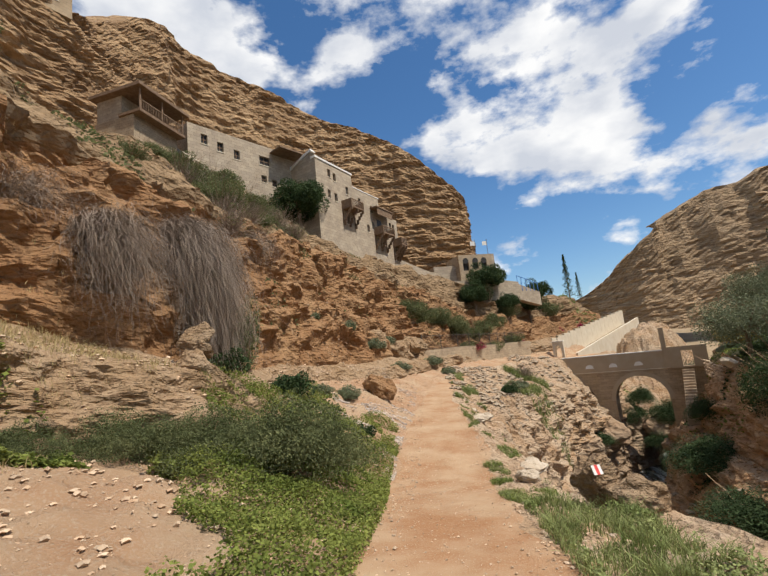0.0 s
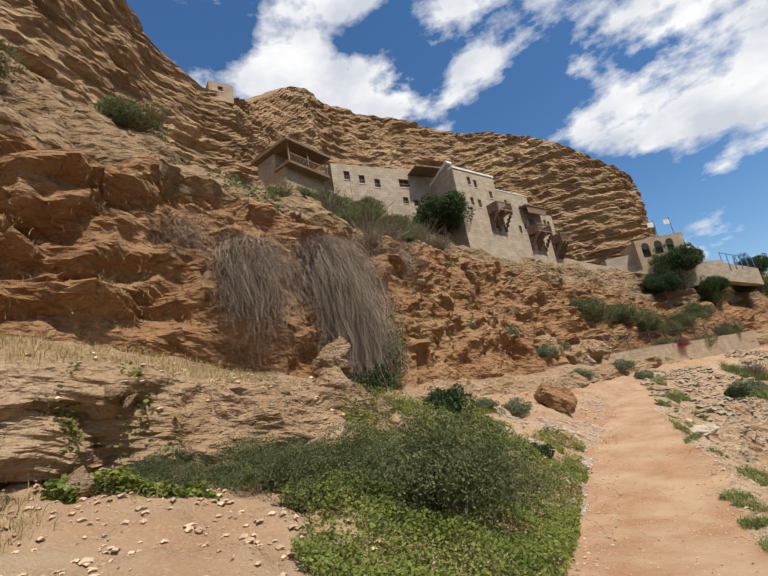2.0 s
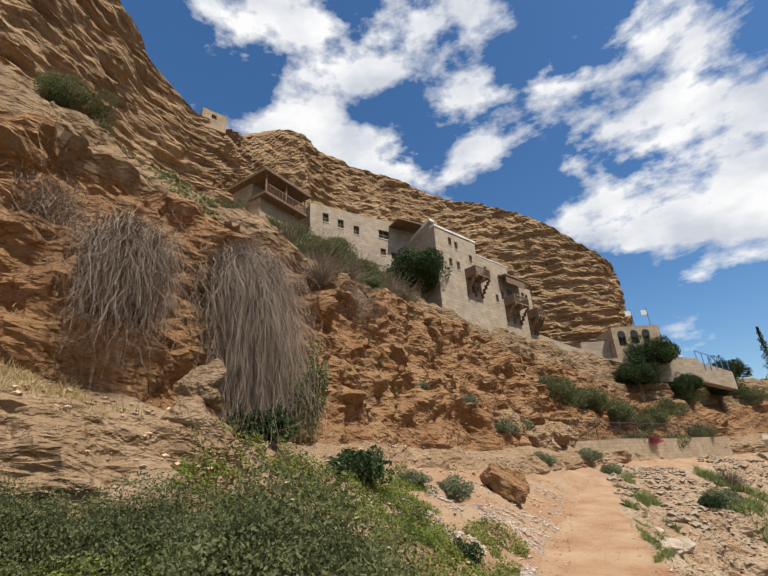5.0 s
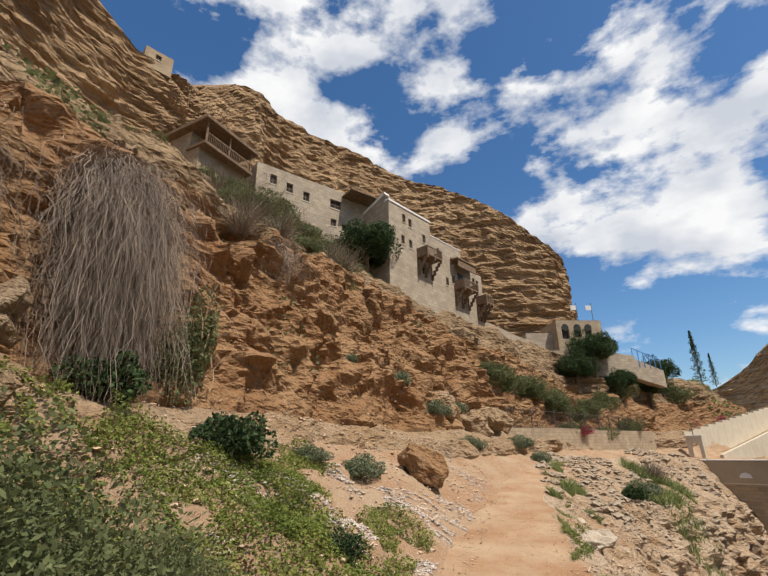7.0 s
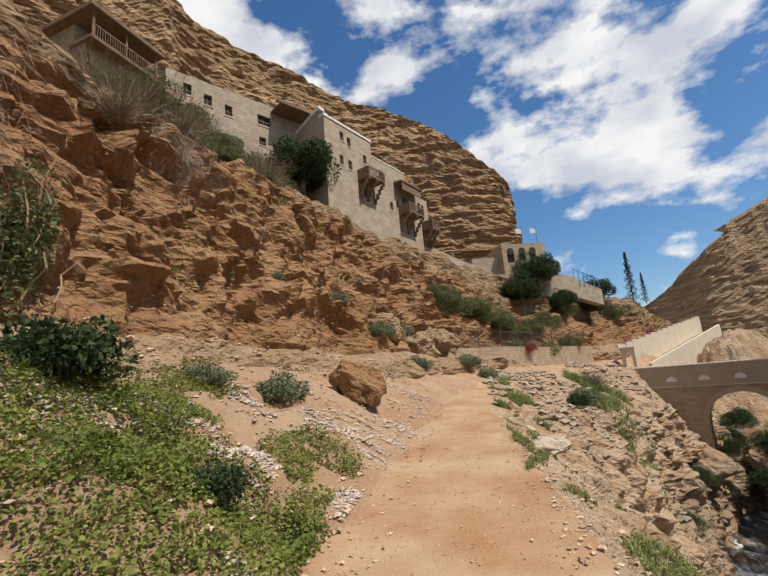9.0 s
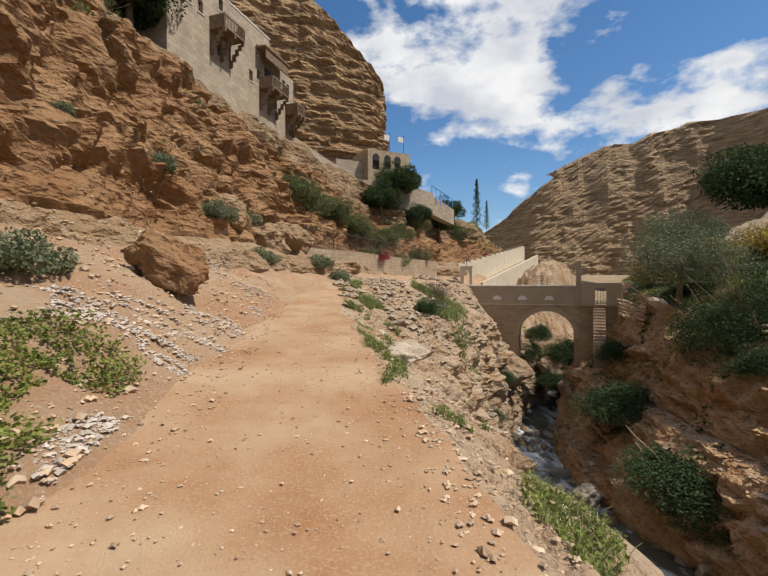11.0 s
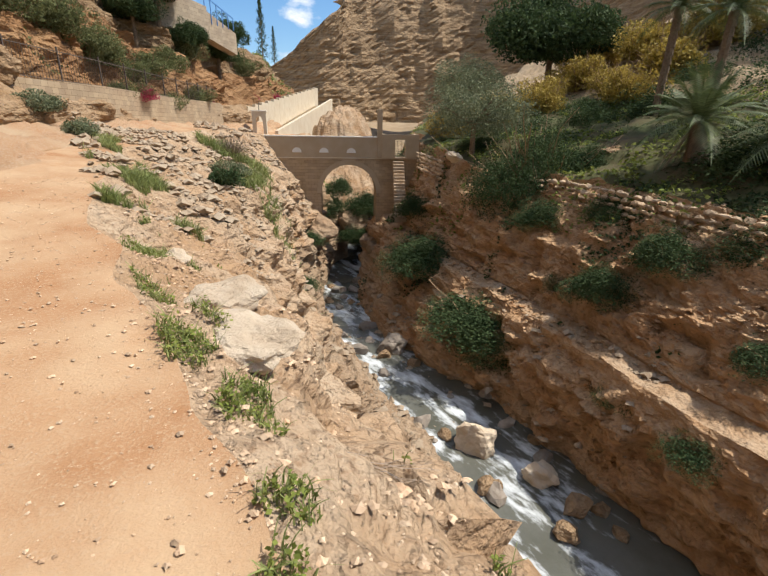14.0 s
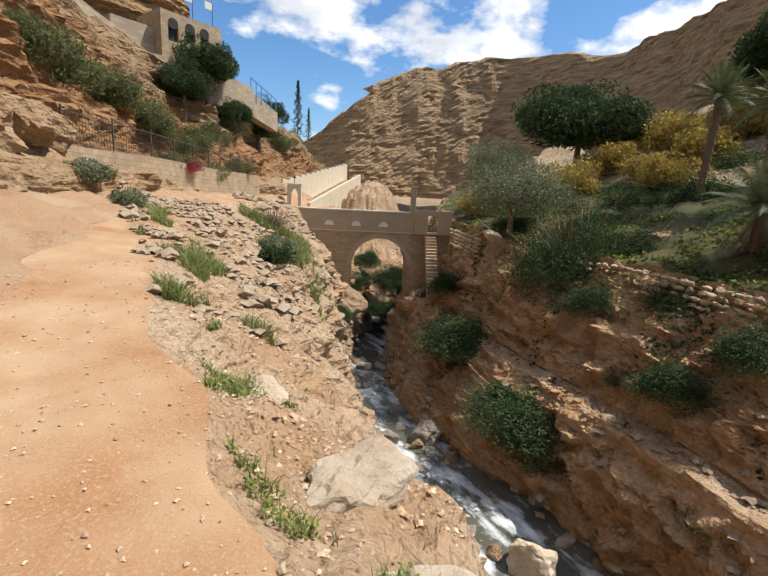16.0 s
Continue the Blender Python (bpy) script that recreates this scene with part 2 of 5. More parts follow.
def water_mat():
    m = mat("stream_water", (0.09, 0.09, 0.07), (0.12, 0.12, 0.1), 0.5, 0.12, 0.5, 3.0)
    nt = m.node_tree
    N, L = nt.nodes.new, nt.links.new
    b = nt.nodes["Principled BSDF"]
    tc, mp, n, r, mx = N("ShaderNodeTexCoord"), N("ShaderNodeMapping"), N("ShaderNodeTexNoise"), N("ShaderNodeValToRGB"), N("ShaderNodeMix")
    mp.inputs["Scale"].default_value = (0.8, 0.3, 0.8)
    n.inputs["Scale"].default_value, n.inputs["Detail"].default_value, n.inputs["Roughness"].default_value = 1.0, 9.0, 0.65
    r.color_ramp.elements[0].position, r.color_ramp.elements[1].position = 0.5, 0.66
    L(tc.outputs["Object"], mp.inputs["Vector"])
    L(mp.outputs["Vector"], n.inputs["Vector"])
    L(n.outputs["Fac"], r.inputs["Fac"])
    mx.data_type = "RGBA"
    L(r.outputs["Color"], mx.inputs["Factor"])
    L(b.inputs["Base Color"].links[0].from_socket, mx.inputs["A"])
    mx.inputs["B"].default_value = (0.7, 0.74, 0.76, 1)
    L(mx.outputs["Result"], b.inputs["Base Color"])
    L(r.outputs["Color"], b.inputs["Roughness"])
    b.inputs["Specular IOR Level"].default_value = 0.5
    return m


M_WATER = water_mat()


# ---- noise and mesh tools ----
def hash3(i, j, k):
    h = (i * 374761393 + j * 668265263 + k * 2147483647) & 0xFFFFFFFF
    h = ((h ^ (h >> 13)) * 1274126177) & 0xFFFFFFFF
    return ((h ^ (h >> 16)) & 0xFFFF) / 65535.0


def vnoise(p):
    """Value noise in -1..1 at an array of points."""
    i = np.floor(p).astype(np.int64)
    f = p - i
    f = f * f * (3 - 2 * f)
    out = 0.0
    for dx in (0, 1):
        for dy in (0, 1):
            for dz in (0, 1):
                w = (f[:, 0] if dx else 1 - f[:, 0]) * (f[:, 1] if dy else 1 - f[:, 1]) * (f[:, 2] if dz else 1 - f[:, 2])
                out = out + w * hash3(i[:, 0] + dx, i[:, 1] + dy, i[:, 2] + dz)
    return out * 2 - 1


def fbm(p, octaves=5, ridged=False, gain=0.5):
    out, a, s = np.zeros(len(p)), 1.0, 1.0
    for o in range(octaves):
        v = vnoise(p * s + 17.3 * o)
        out += a * ((1 - 2 * np.abs(v)) if ridged else v)
        a, s = a * gain, s * 2.07
    return out


def mesh_ob(name, verts, faces, material, parent=None, smooth=False, label=""):
    me = bpy.data.meshes.new(name)
    me.from_pydata([tuple(v) for v in verts], [], [tuple(f) for f in faces])
    me.materials.append(material)
    if smooth:
        me.polygons.foreach_set("use_smooth", [True] * len(me.polygons))
    ob = new(name, me)
    ob.parent = parent
    return tagged(ob, label) if label else ob


def part(name, bm, material, parent, label=""):
    me = bpy.data.meshes.new(name)
    bm.to_mesh(me)
    bm.free()
    me.materials.append(material)
    ob = new(name, me)
    ob.parent = parent
    return tagged(ob, label) if label else ob


def thing(name, m, label, category, group="", kind=""):
    ob = new(name)
    ob.empty_display_size = 0.2
    ob.matrix_basis = m
    return tagged(ob, label, category, group, kind)


def box(bm, x0, y0, z0, x1, y1, z1, bevel=0.0, taper=0.0):
    r = bmesh.ops.create_cube(bm, size=1.0)
    for v in r["verts"]:
        k = 1 - taper * (v.co.z + 0.5)
        v.co = Vector(((x0 + x1) / 2 + v.co.x * (x1 - x0) * k, (y0 + y1) / 2 + v.co.y * (y1 - y0) * k, (z0 + z1) / 2 + v.co.z * (z1 - z0)))
    if bevel:
        bmesh.ops.bevel(bm, geom=list({e for v in r["verts"] for e in v.link_edges}), offset=bevel, segments=1, affect="EDGES")
    return bm


def boxes(*rows, bevel=0.0):
    bm = bmesh.new()
    for r in rows:
        box(bm, *r, bevel=bevel)
    uv_box(bm)
    return bm


def uv_box(bm):
    """UVs in metres: along the wall and up it."""
    lay = bm.loops.layers.uv.verify()
    for f in bm.faces:
        n = f.normal if f.normal.length > 0 else Vector((0, 0, 1))
        for l in f.loops:
            c = l.vert.co
            l[lay].uv = (c.y if abs(n.x) > abs(n.y) else c.x, c.z) if abs(n.z) < 0.8 else (c.x, c.y)
    return bm


def grid_faces(nr, nc, off=0):
    i = np.arange(nr - 1)[:, None] * nc + np.arange(nc - 1)[None] + off
    return np.stack([i, i + 1, i + nc + 1, i + nc], -1).reshape(-1, 4)


# ---- the valley: one lofted sheet between guide lines, each (y, x, z) ----
LINES = [
    ("back", [(-14, -40, 26), (8, -40, 26), (27, -38, 27), (35, -36, 27), (45, -34, 23), (55, -30, 19), (65, -20, 14), (80, -10, 12), (100, 0, 10)]),
    ("abbey_foot", [(-14, -19, 15), (8, -17.5, 15.5), (20, -16, 13.5), (27, -17.5, 16.8), (34, -15.5, 16.8), (39, -11, 13.6), (44, -8, 12.8), (50, -4.2, 12.3), (57, 0.3, 11.5), (65, 7, 11), (75, 17, 9.5), (100, 34, 10)]),
    ("outcrop_top", [(-14, -11, 8), (8, -10.8, 8.6), (13, -9.2, 8.2), (20, -9, 9), (27, -8.3, 9.5), (35, -6.5, 9.5), (42, -3.5, 9), (50, 1, 7.8), (60, 6.5, 6), (75, 19, 5.5), (100, 36, 8)]),
    ("outcrop_base", [(-14, -11, 3.6), (5.6, -10.2, 3.9), (8.3, -9, 3.3), (10, -6.6, 2.4), (12, -6, 1.7), (18, -6.6, 1.9), (26, -4.2, 1.6), (35, -2.4, 2), (45, 2.0, 2.1), (52, 6.4, 2.2), (60, 11.5, 2), (75, 22, 3), (100, 40, 6)]),
    ("ledge_edge", [(-14, -8.6, 3), (4, -8.4, 2.8), (8, -6, 2.2), (9.6, -4.9, 1.9), (11, -5.2, 1.4), (18, -5.8, 1.5), (26, -3.5, 1.2), (35, -1.4, 1.3), (45, 2.8, 1.5), (60, 12.2, 1.4), (75, 22.5, 2), (100, 41, 5)]),
    ("ledge_foot", [(-14, -8.2, 1.5), (4.7, -8.1, 1.3), (6.3, -7, 0.9), (7.8, -5.1, 0.5), (9.6, -4.2, 0.3), (11, -4.6, 0.7), (18, -5, 1.1), (26, -2.4, 0.5), (35, -0.6, 0.5), (45, 3.4, 0.7), (60, 12.2, 0.5), (75, 23, 1), (100, 42, 4)]),
    ("path_left", [(-14, -1.4, 0.4), (0, -1.25, 0), (4, -1.2, -0.45), (8, -1.3, -0.9), (11, -1.5, -1.38), (14, -1.4, -1.12), (18, -1.2, -0.85), (22, -0.9, -0.6), (26, -0.6, -0.33), (32, 0.7, 0.0), (40, 2.6, 0.28), (50, 8.0, 0.35), (60, 13.9, -0.1), (75, 24, -0.6), (100, 43, 3)]),
    ("path_right", [(-14, 1.1, 0.3), (0, 1.1, -0.05), (4, 1.1, -0.5), (8, 1.2, -0.95), (11, 1.1, -1.45), (14, 1.3, -1.2), (18, 1.1, -0.92), (22, 0.7, -0.66), (26, 0.7, -0.4), (32, 2.1, -0.1), (40, 5.0, 0.2), (50, 10.2, 0.25), (60, 16, -0.3), (75, 27, -1), (100, 45, 2)]),
    ("rim", [(-14, 3.8, -0.2), (0, 3.6, -0.3), (4, 3.4, -0.75), (8, 3.0, -1.15), (10, 2.5, -1.5), (11, 2.2, -1.7), (14, 2.2, -1.6), (18, 2.1, -1.5), (21, 2.4, -1.9), (26, 3.2, -1.7), (32, 5, -1.6), (38, 8.6, -2.2), (46, 13, -2.6), (54, 16, -3.4), (60, 18.6, -4), (75, 29, -4), (100, 48, 0)]),
    ("gorge_mid", [(-14, 6, -8), (14, 5.0, -8), (22, 4.9, -8.6), (28, 6.2, -8.6), (34, 8.4, -8.6), (40, 10.4, -8.4), (47, 13.6, -8), (54, 18.6, -8), (60, 22, -8.6), (75, 33, -9), (100, 52, -8)]),
    ("water_left", [(-14, 9, -15.1), (17, 11, -15.1), (25, 12.6, -15.1), (35, 14.2, -15.1), (46, 15, -15.1), (56, 20.5, -15.1), (60, 23.6, -15.1), (75, 36, -15.1), (100, 56, -15)]),
    ("water_right", [(-14, 15, -15.1), (17, 17, -15.1), (25, 18.4, -15.1), (32, 19, -15.1), (39, 18, -15.1), (46, 18.9, -15.1), (54, 23.6, -15.1), (60, 27.6, -15.1), (75, 39, -15.1), (100, 60, -15)]),
    ("lane_outer", [(-14, 13.5, -9), (19, 17, -9), (22, 17.7, -9), (25, 18.8, -9), (30, 20.2, -9.1), (37.6, 21.7, -9), (50.6, 25, -8.3), (56, 27.6, -8), (75, 41, -9), (100, 62, -9)]),
    ("lane_inner", [(-14, 15, -8.9), (19, 18.5, -8.9), (22, 19.2, -8.9), (25, 20.3, -8.9), (30, 21.6, -9), (37.6, 22.9, -8.9), (50.6, 26.2, -8.1), (56, 28.6, -7.8), (75, 42, -8), (100, 64, -8)]),
    ("bank_mid", [(-14, 18, -5.6), (22, 21.2, -6), (30, 23.6, -5.6), (38, 24.4, -5.6), (50, 27.4, -4.3), (75, 43, -4), (100, 66, -4)]),
    ("terrace_edge", [(-14, 20, -2.4), (20, 23.6, -2.8), (28, 26.2, -2.5), (33, 27.4, -2.4), (40, 27, -2.8), (45, 27.8, -1.6), (50, 29.5, -1.2), (58, 34, -1), (75, 46, 0), (100, 70, 2)]),
    ("terrace_back", [(-14, 36, 1), (20, 41, 2.5), (33, 44, 3.2), (50, 48, 3.6), (75, 62, 5), (100, 86, 8)]),
    ("far_slope", [(-14, 75, 16), (20, 80, 18), (50, 88, 19), (75, 98, 18), (100, 112, 20)]),
]
# strip after each line: name, columns, roughness of the relief (m), feature size (m), material
STRIPS = [
    ("ground_upper_slope", 40, 0.9, 3.0, M_SLOPE), ("ground_abbey_slope", 60, 0.9, 3.2, M_SLOPE), ("ground_outcrop", 64, 1.0, 2.3, M_RED),
    ("ground_shelf", 20, 0.2, 1.4, M_LEDGE), ("ground_shelf_face", 40, 0.42, 1.5, M_LEDGE), ("ground_scree", 54, 0.22, 0.9, M_SCREE),
    ("road", 26, 0.035, 0.8, M_PATH), ("ground_verge", 20, 0.2, 0.7, M_RIM), ("ground_gorge_upper", 36, 0.8, 2.0, M_RIM),
    ("ground_gorge_lower", 30, 0.8, 2.4, M_GORGE), ("ground_streambed", 12, 0.3, 1.5, M_GREYSTONE), ("ground_gorge_wall", 48, 0.95, 1.9, M_BANK),
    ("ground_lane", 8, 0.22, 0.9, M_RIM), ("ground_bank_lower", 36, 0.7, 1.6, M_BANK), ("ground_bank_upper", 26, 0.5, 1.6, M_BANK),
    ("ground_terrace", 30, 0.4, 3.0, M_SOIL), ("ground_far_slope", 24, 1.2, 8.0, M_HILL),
]
YS = np.concatenate([np.arange(-14, -2, 0.6), np.arange(-2, 32, 0.17), np.arange(32, 62, 0.4), np.arange(62, 100.1, 1.2)])


def line_at(rows, ys):
    a = np.array(rows, float)
    return np.stack([np.interp(ys, a[:, 0], a[:, 1]), np.interp(ys, a[:, 0], a[:, 2])], -1)


def build_valley():
    guides = [line_at(rows, YS) for _, rows in LINES]
    k = 9
    for n, g in enumerate(guides):                      # round the corners, then let each line wander
        pad = np.pad(g, ((k, k), (0, 0)), mode="edge")
        g[:] = np.stack([np.convolve(pad[:, c], np.ones(2 * k + 1) / (2 * k + 1), "valid") for c in (0, 1)], -1)
        amp = 0.26 if LINES[n][0].startswith("path") else 0.1 if "water" in LINES[n][0] or "lane" in LINES[n][0] else 0.45
        p = np.stack([YS * 0.8, np.full_like(YS, n * 7.7), np.zeros_like(YS)], -1)
        g[:, 0] += amp * fbm(p, 3)
    cols, amps, size, strip_of = [], [], [], []
    for s, (name, nc, amp, feat, m) in enumerate(STRIPS):
        for c in range(nc + (s == len(STRIPS) - 1)):
            f = c / nc
            cols.append(guides[s] * (1 - f) + guides[s + 1] * f)
            prev = STRIPS[s - 1][2] if s else amp
            nxt = STRIPS[s + 1][2] if s + 1 < len(STRIPS) else amp
            lo, hi = min(amp, prev), min(amp, nxt)
            amps.append(lo + (amp - lo) * min(1, f * 5) if f < 0.5 else hi + (amp - hi) * min(1, (1 - f) * 5))
            size.append(feat)
            strip_of.append(s)
    V = np.zeros((len(YS), len(cols), 3))
    for c, g in enumerate(cols):
        V[:, c, 0], V[:, c, 1], V[:, c, 2] = g[:, 0], YS, g[:, 1]
    nrm = np.cross(np.gradient(V, axis=1), np.gradient(V, axis=0))
    nrm /= np.linalg.norm(nrm, axis=2, keepdims=True) + 1e-9
    amps, size = np.array(amps), np.array(size)
    P = V.reshape(-1, 3)
    sc = np.tile(size, len(YS))[:, None]
    q = P / sc
    q = q + 0.35 * np.stack([vnoise(q * 1.7 + 5), vnoise(q * 1.7 + 31), vnoise(q * 1.7 + 77)], -1)
    big = fbm(q * np.array([1, 1, 1.4]), 6, gain=0.6)
    crag = fbm(q * np.array([0.9, 0.9, 1.8]) + 40, 4, ridged=True)
    A = np.tile(amps, len(YS))
    d = A * (0.6 * big + np.where(A > 0.25, 0.42 * crag, 0.12 * crag))
    # blocky steps on the steep rock
    steep = np.clip(1.2 - np.abs(nrm.reshape(-1, 3)[:, 2]) * 1.2, 0, 1)
    d += A * steep * 0.35 * (np.abs(((P[:, 2] + 0.5 * vnoise(P * 0.3)) * 0.9) % 1.0 - 0.5) * 2 - 0.5)
    P2 = P + nrm.reshape(-1, 3) * d[:, None]
    W = P2.reshape(V.shape)
    start = 0
    for s, (name, nc, amp, feat, m) in enumerate(STRIPS):
        sub = W[:, start:start + nc + 1]
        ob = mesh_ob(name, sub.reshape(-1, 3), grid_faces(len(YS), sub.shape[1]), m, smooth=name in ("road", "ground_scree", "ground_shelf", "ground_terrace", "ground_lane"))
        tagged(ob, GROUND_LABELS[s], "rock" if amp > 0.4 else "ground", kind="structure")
        start += nc
    return W, strip_of


GROUND_LABELS = ["rocky upper slope below the cliff, dry and sparse", "steep rocky slope below the monastery walls", "craggy orange limestone outcrop with hollows and overhangs",
    "earthy shelf of rock with dry grass", "broken face of the low limestone shelf", "reddish scree and gravel slope beside the path", "dusty ochre dirt path worn by feet",
    "stony pale verge on the gorge rim", "fractured pale rock wall of the gorge", "lower gorge wall of pale eroded rock", "boulder-strewn bed of the stream", "smooth orange rock wall above the stream",
    "narrow stone-paved water channel ledge", "orange rock bank above the channel", "rubble-strewn upper bank in shade", "shaded grassy terrace under the trees", "dry hillside rising beyond the terrace"]
VALLEY, STRIP_OF = build_valley()


def ground_z(x, y):
    r = VALLEY[int(np.argmin(np.abs(YS - y)))]
    o = np.argsort(r[:, 0])
    return float(np.interp(x, r[o, 0], r[o, 2]))


def on_strip(name, y, f):
    """A point of the finished relief: strip by name, fraction f across it."""
    s = [n for n, *_ in STRIPS].index(name)
    c0 = sum(STRIPS[k][1] for k in range(s))
    return Vector(VALLEY[int(np.argmin(np.abs(YS - y))), int(round(c0 + f * STRIPS[s][1]))])


stream = mesh_ob("water", *(lambda ys: ([(x, y, -14.72 + 0.05 * math.sin(y * 2.1 + x)) for y in ys for x in np.linspace(4 + max(0, (y - 50)) * 0.75, 24 + max(0, (y - 48)) * 0.85, 24)], grid_faces(len(ys), 24)))(np.arange(-14, 100, 0.7)), M_WATER, smooth=True)
tagged(stream, "grey-green stream with white rapids in the gorge", "water", kind="structure")


# ---- cliffs: a foot line swept up to a crest, with level beds ----
def cliff(name, foot, m, label, rise=1.0, beds=2.2, rough=2.0, lean=0.12, seg=1.0, bed_depth=0.5, back=60.0, vseg=0.8):
    """foot: (x, y, foot z, crest z) along the plan."""
    a = np.array(foot, float)
    s = np.r_[0, np.cumsum(np.hypot(*np.diff(a[:, :2], axis=0).T))]
    n = max(8, int(s[-1] / seg))
    t = np.linspace(0, s[-1], n)
    base = np.stack([np.interp(t, s, a[:, c]) for c in range(4)], -1)
    k = max(2, int(4 / seg))
    pad = np.pad(base, ((k, k), (0, 0)), mode="edge")
    base = np.stack([np.convolve(pad[:, c], np.ones(2 * k + 1) / (2 * k + 1), "valid") for c in range(4)], -1)
    tan = np.gradient(base[:, :2], axis=0)
    nor = np.stack([tan[:, 1], -tan[:, 0]], -1)
    nor /= np.linalg.norm(nor, axis=1, keepdims=True)
    hs = float((base[:, 3] - base[:, 2]).max())
    rows = int(hs / vseg) + 2
    base[:, 3] += 1.5 * fbm(np.stack([t * 0.09, t * 0, t * 0 + 3], -1), 4)
    V = []
    for r in range(rows + 7):
        f = min(1.0, r / rows)
        z = base[:, 2] + (base[:, 3] - base[:, 2]) * f
        p3 = np.stack([base[:, 0], base[:, 1], z], -1)
        wz = z + 1.2 * fbm(p3 * 0.05, 2)
        bed = np.abs((wz / beds + 0.3 * vnoise(np.stack([t * 0.02, wz * 0, np.floor(wz / beds)], -1))) % 1.0 - 0.55) * 2
        bed2 = (wz / (beds * 0.37)) % 1.0
        out = rough * 0.75 * fbm(p3 * np.array([0.07, 0.07, 0.03]), 4) + 0.15 * rough * fbm(p3 * np.array([0.33, 0.33, 1.0]) + 9, 5, ridged=True, gain=0.6) + bed_depth * (0.6 - bed) + 0.3 * bed_depth * (bed2 - 0.5)
        out = out - lean * (z - base[:, 2])
        if r > rows:                                  # roll back over the crest
            q = (r - rows) / 7
            out = out - back * q * q - 2
            z = z + rise * 6 * q + 1.0 * fbm(p3 * 0.1 + q * 5, 3)
        V.append(np.stack([base[:, 0] + nor[:, 0] * out, base[:, 1] + nor[:, 1] * out, z], -1))
    V = np.array(V)
    ob = mesh_ob(name, V.reshape(-1, 3), grid_faces(len(V), n), m)
    return tagged(ob, label, "cliff", kind="structure")


cliff("cliff_abbey", [(-27, -22, 14, 38), (-27, 0, 14, 40), (-28, 14, 15, 41), (-29, 24, 17, 38), (-28, 30, 18, 36), (-30, 38, 18, 39.5), (-28, 50, 16, 47), (-21, 60, 12, 44.5), (-14, 66, 11, 41), (-6, 69, 11, 39), (1, 69.5, 11, 34.5), (6.5, 70, 11, 28), (9, 73, 10, 26), (8, 82, 10, 30), (0, 96, 10, 34)],
      M_CLIFF, "towering banded ochre limestone cliff above the monastery", beds=1.5, rough=2.3, lean=0.05, seg=0.45, bed_depth=0.17, vseg=0.28)
cliff("cliff_far", [(64, 214, 8, 18), (76, 196, 6, 28), (87, 187, 4, 38), (94, 181, 2, 46), (110, 178, 2, 54), (128, 170, 2, 59), (150, 160, 4, 63), (158, 130, 6, 60), (142, 100, 10, 53), (118, 76, 12, 52), (102, 40, 14, 56), (94, 0, 14, 56), (90, -60, 12, 56)],
      M_FAR, "distant banded limestone cliff across the valley", beds=3.0, rough=4.0, lean=0.18, seg=1.8, bed_depth=0.35, back=30, rise=0.6, vseg=1.2)
backdrop = mesh_ob("ground_distance", *(lambda n: ([(20 + 2500 * math.cos(a) * r, 60 + 2500 * math.sin(a) * r, -16 + 30 * min(1, r * 9)) for r in (0.1, 0.3, 1.0) for a in [2 * math.pi * i / n for i in range(n + 1)]], grid_faces(3, n + 1)))(48), M_HILL)
tagged(backdrop, "dry stony hills reaching to the horizon", "ground", kind="structure")
valley_floor = mesh_ob("ground_valley_head", *(lambda xs, ys: ([(x, y, -14.5 + 0.2 * max(0, y - 100) ** 0.9 + 0.02 * abs(x - y * 0.6) ** 1.3 + 1.2 * math.sin(x * 0.2) * math.cos(y * 0.17)) for y in ys for x in xs], grid_faces(len(ys), len(xs))))(np.linspace(-20, 190, 60), np.linspace(98, 270, 50)), M_HILL)
tagged(valley_floor, "dry valley head between the cliffs", "ground", kind="structure")


# ---- buildings ----
def frame_m(x0, y0, x1, y1, z):
    """A pose whose x axis runs along a wall from (x0, y0) to (x1, y1); y points into the building."""
    a = math.atan2(y1 - y0, x1 - x0)
    return pose(x0, y0, z, 0, 0, math.degrees(a))


def wall_with_openings(L, z0, z1, thick, holes, y0=0.0):
    """A wall along x from 0 to L, outer face at y0, with rectangular holes (x0, z0, x1, z1) through it."""
    xs = sorted({0.0, L, *[h[0] for h in holes], *[h[2] for h in holes]})
    zs = sorted({z0, z1, *[h[1] for h in holes], *[h[3] for h in holes]})
    bm = bmesh.new()
    for a, b in zip(xs, xs[1:]):
        run = None
        for c, d in zip(zs, zs[1:]):
            solid = not any(h[0] <= (a + b) / 2 <= h[2] and h[1] <= (c + d) / 2 <= h[3] for h in holes)
            if solid:
                run = (run[0], d) if run else (c, d)
            if (not solid or d == zs[-1]) and run:
                box(bm, a, y0, run[0], b, y0 + thick, run[1])
                run = None
    bmesh.ops.remove_doubles(bm, verts=bm.verts, dist=0.001)
    return uv_box(bm)


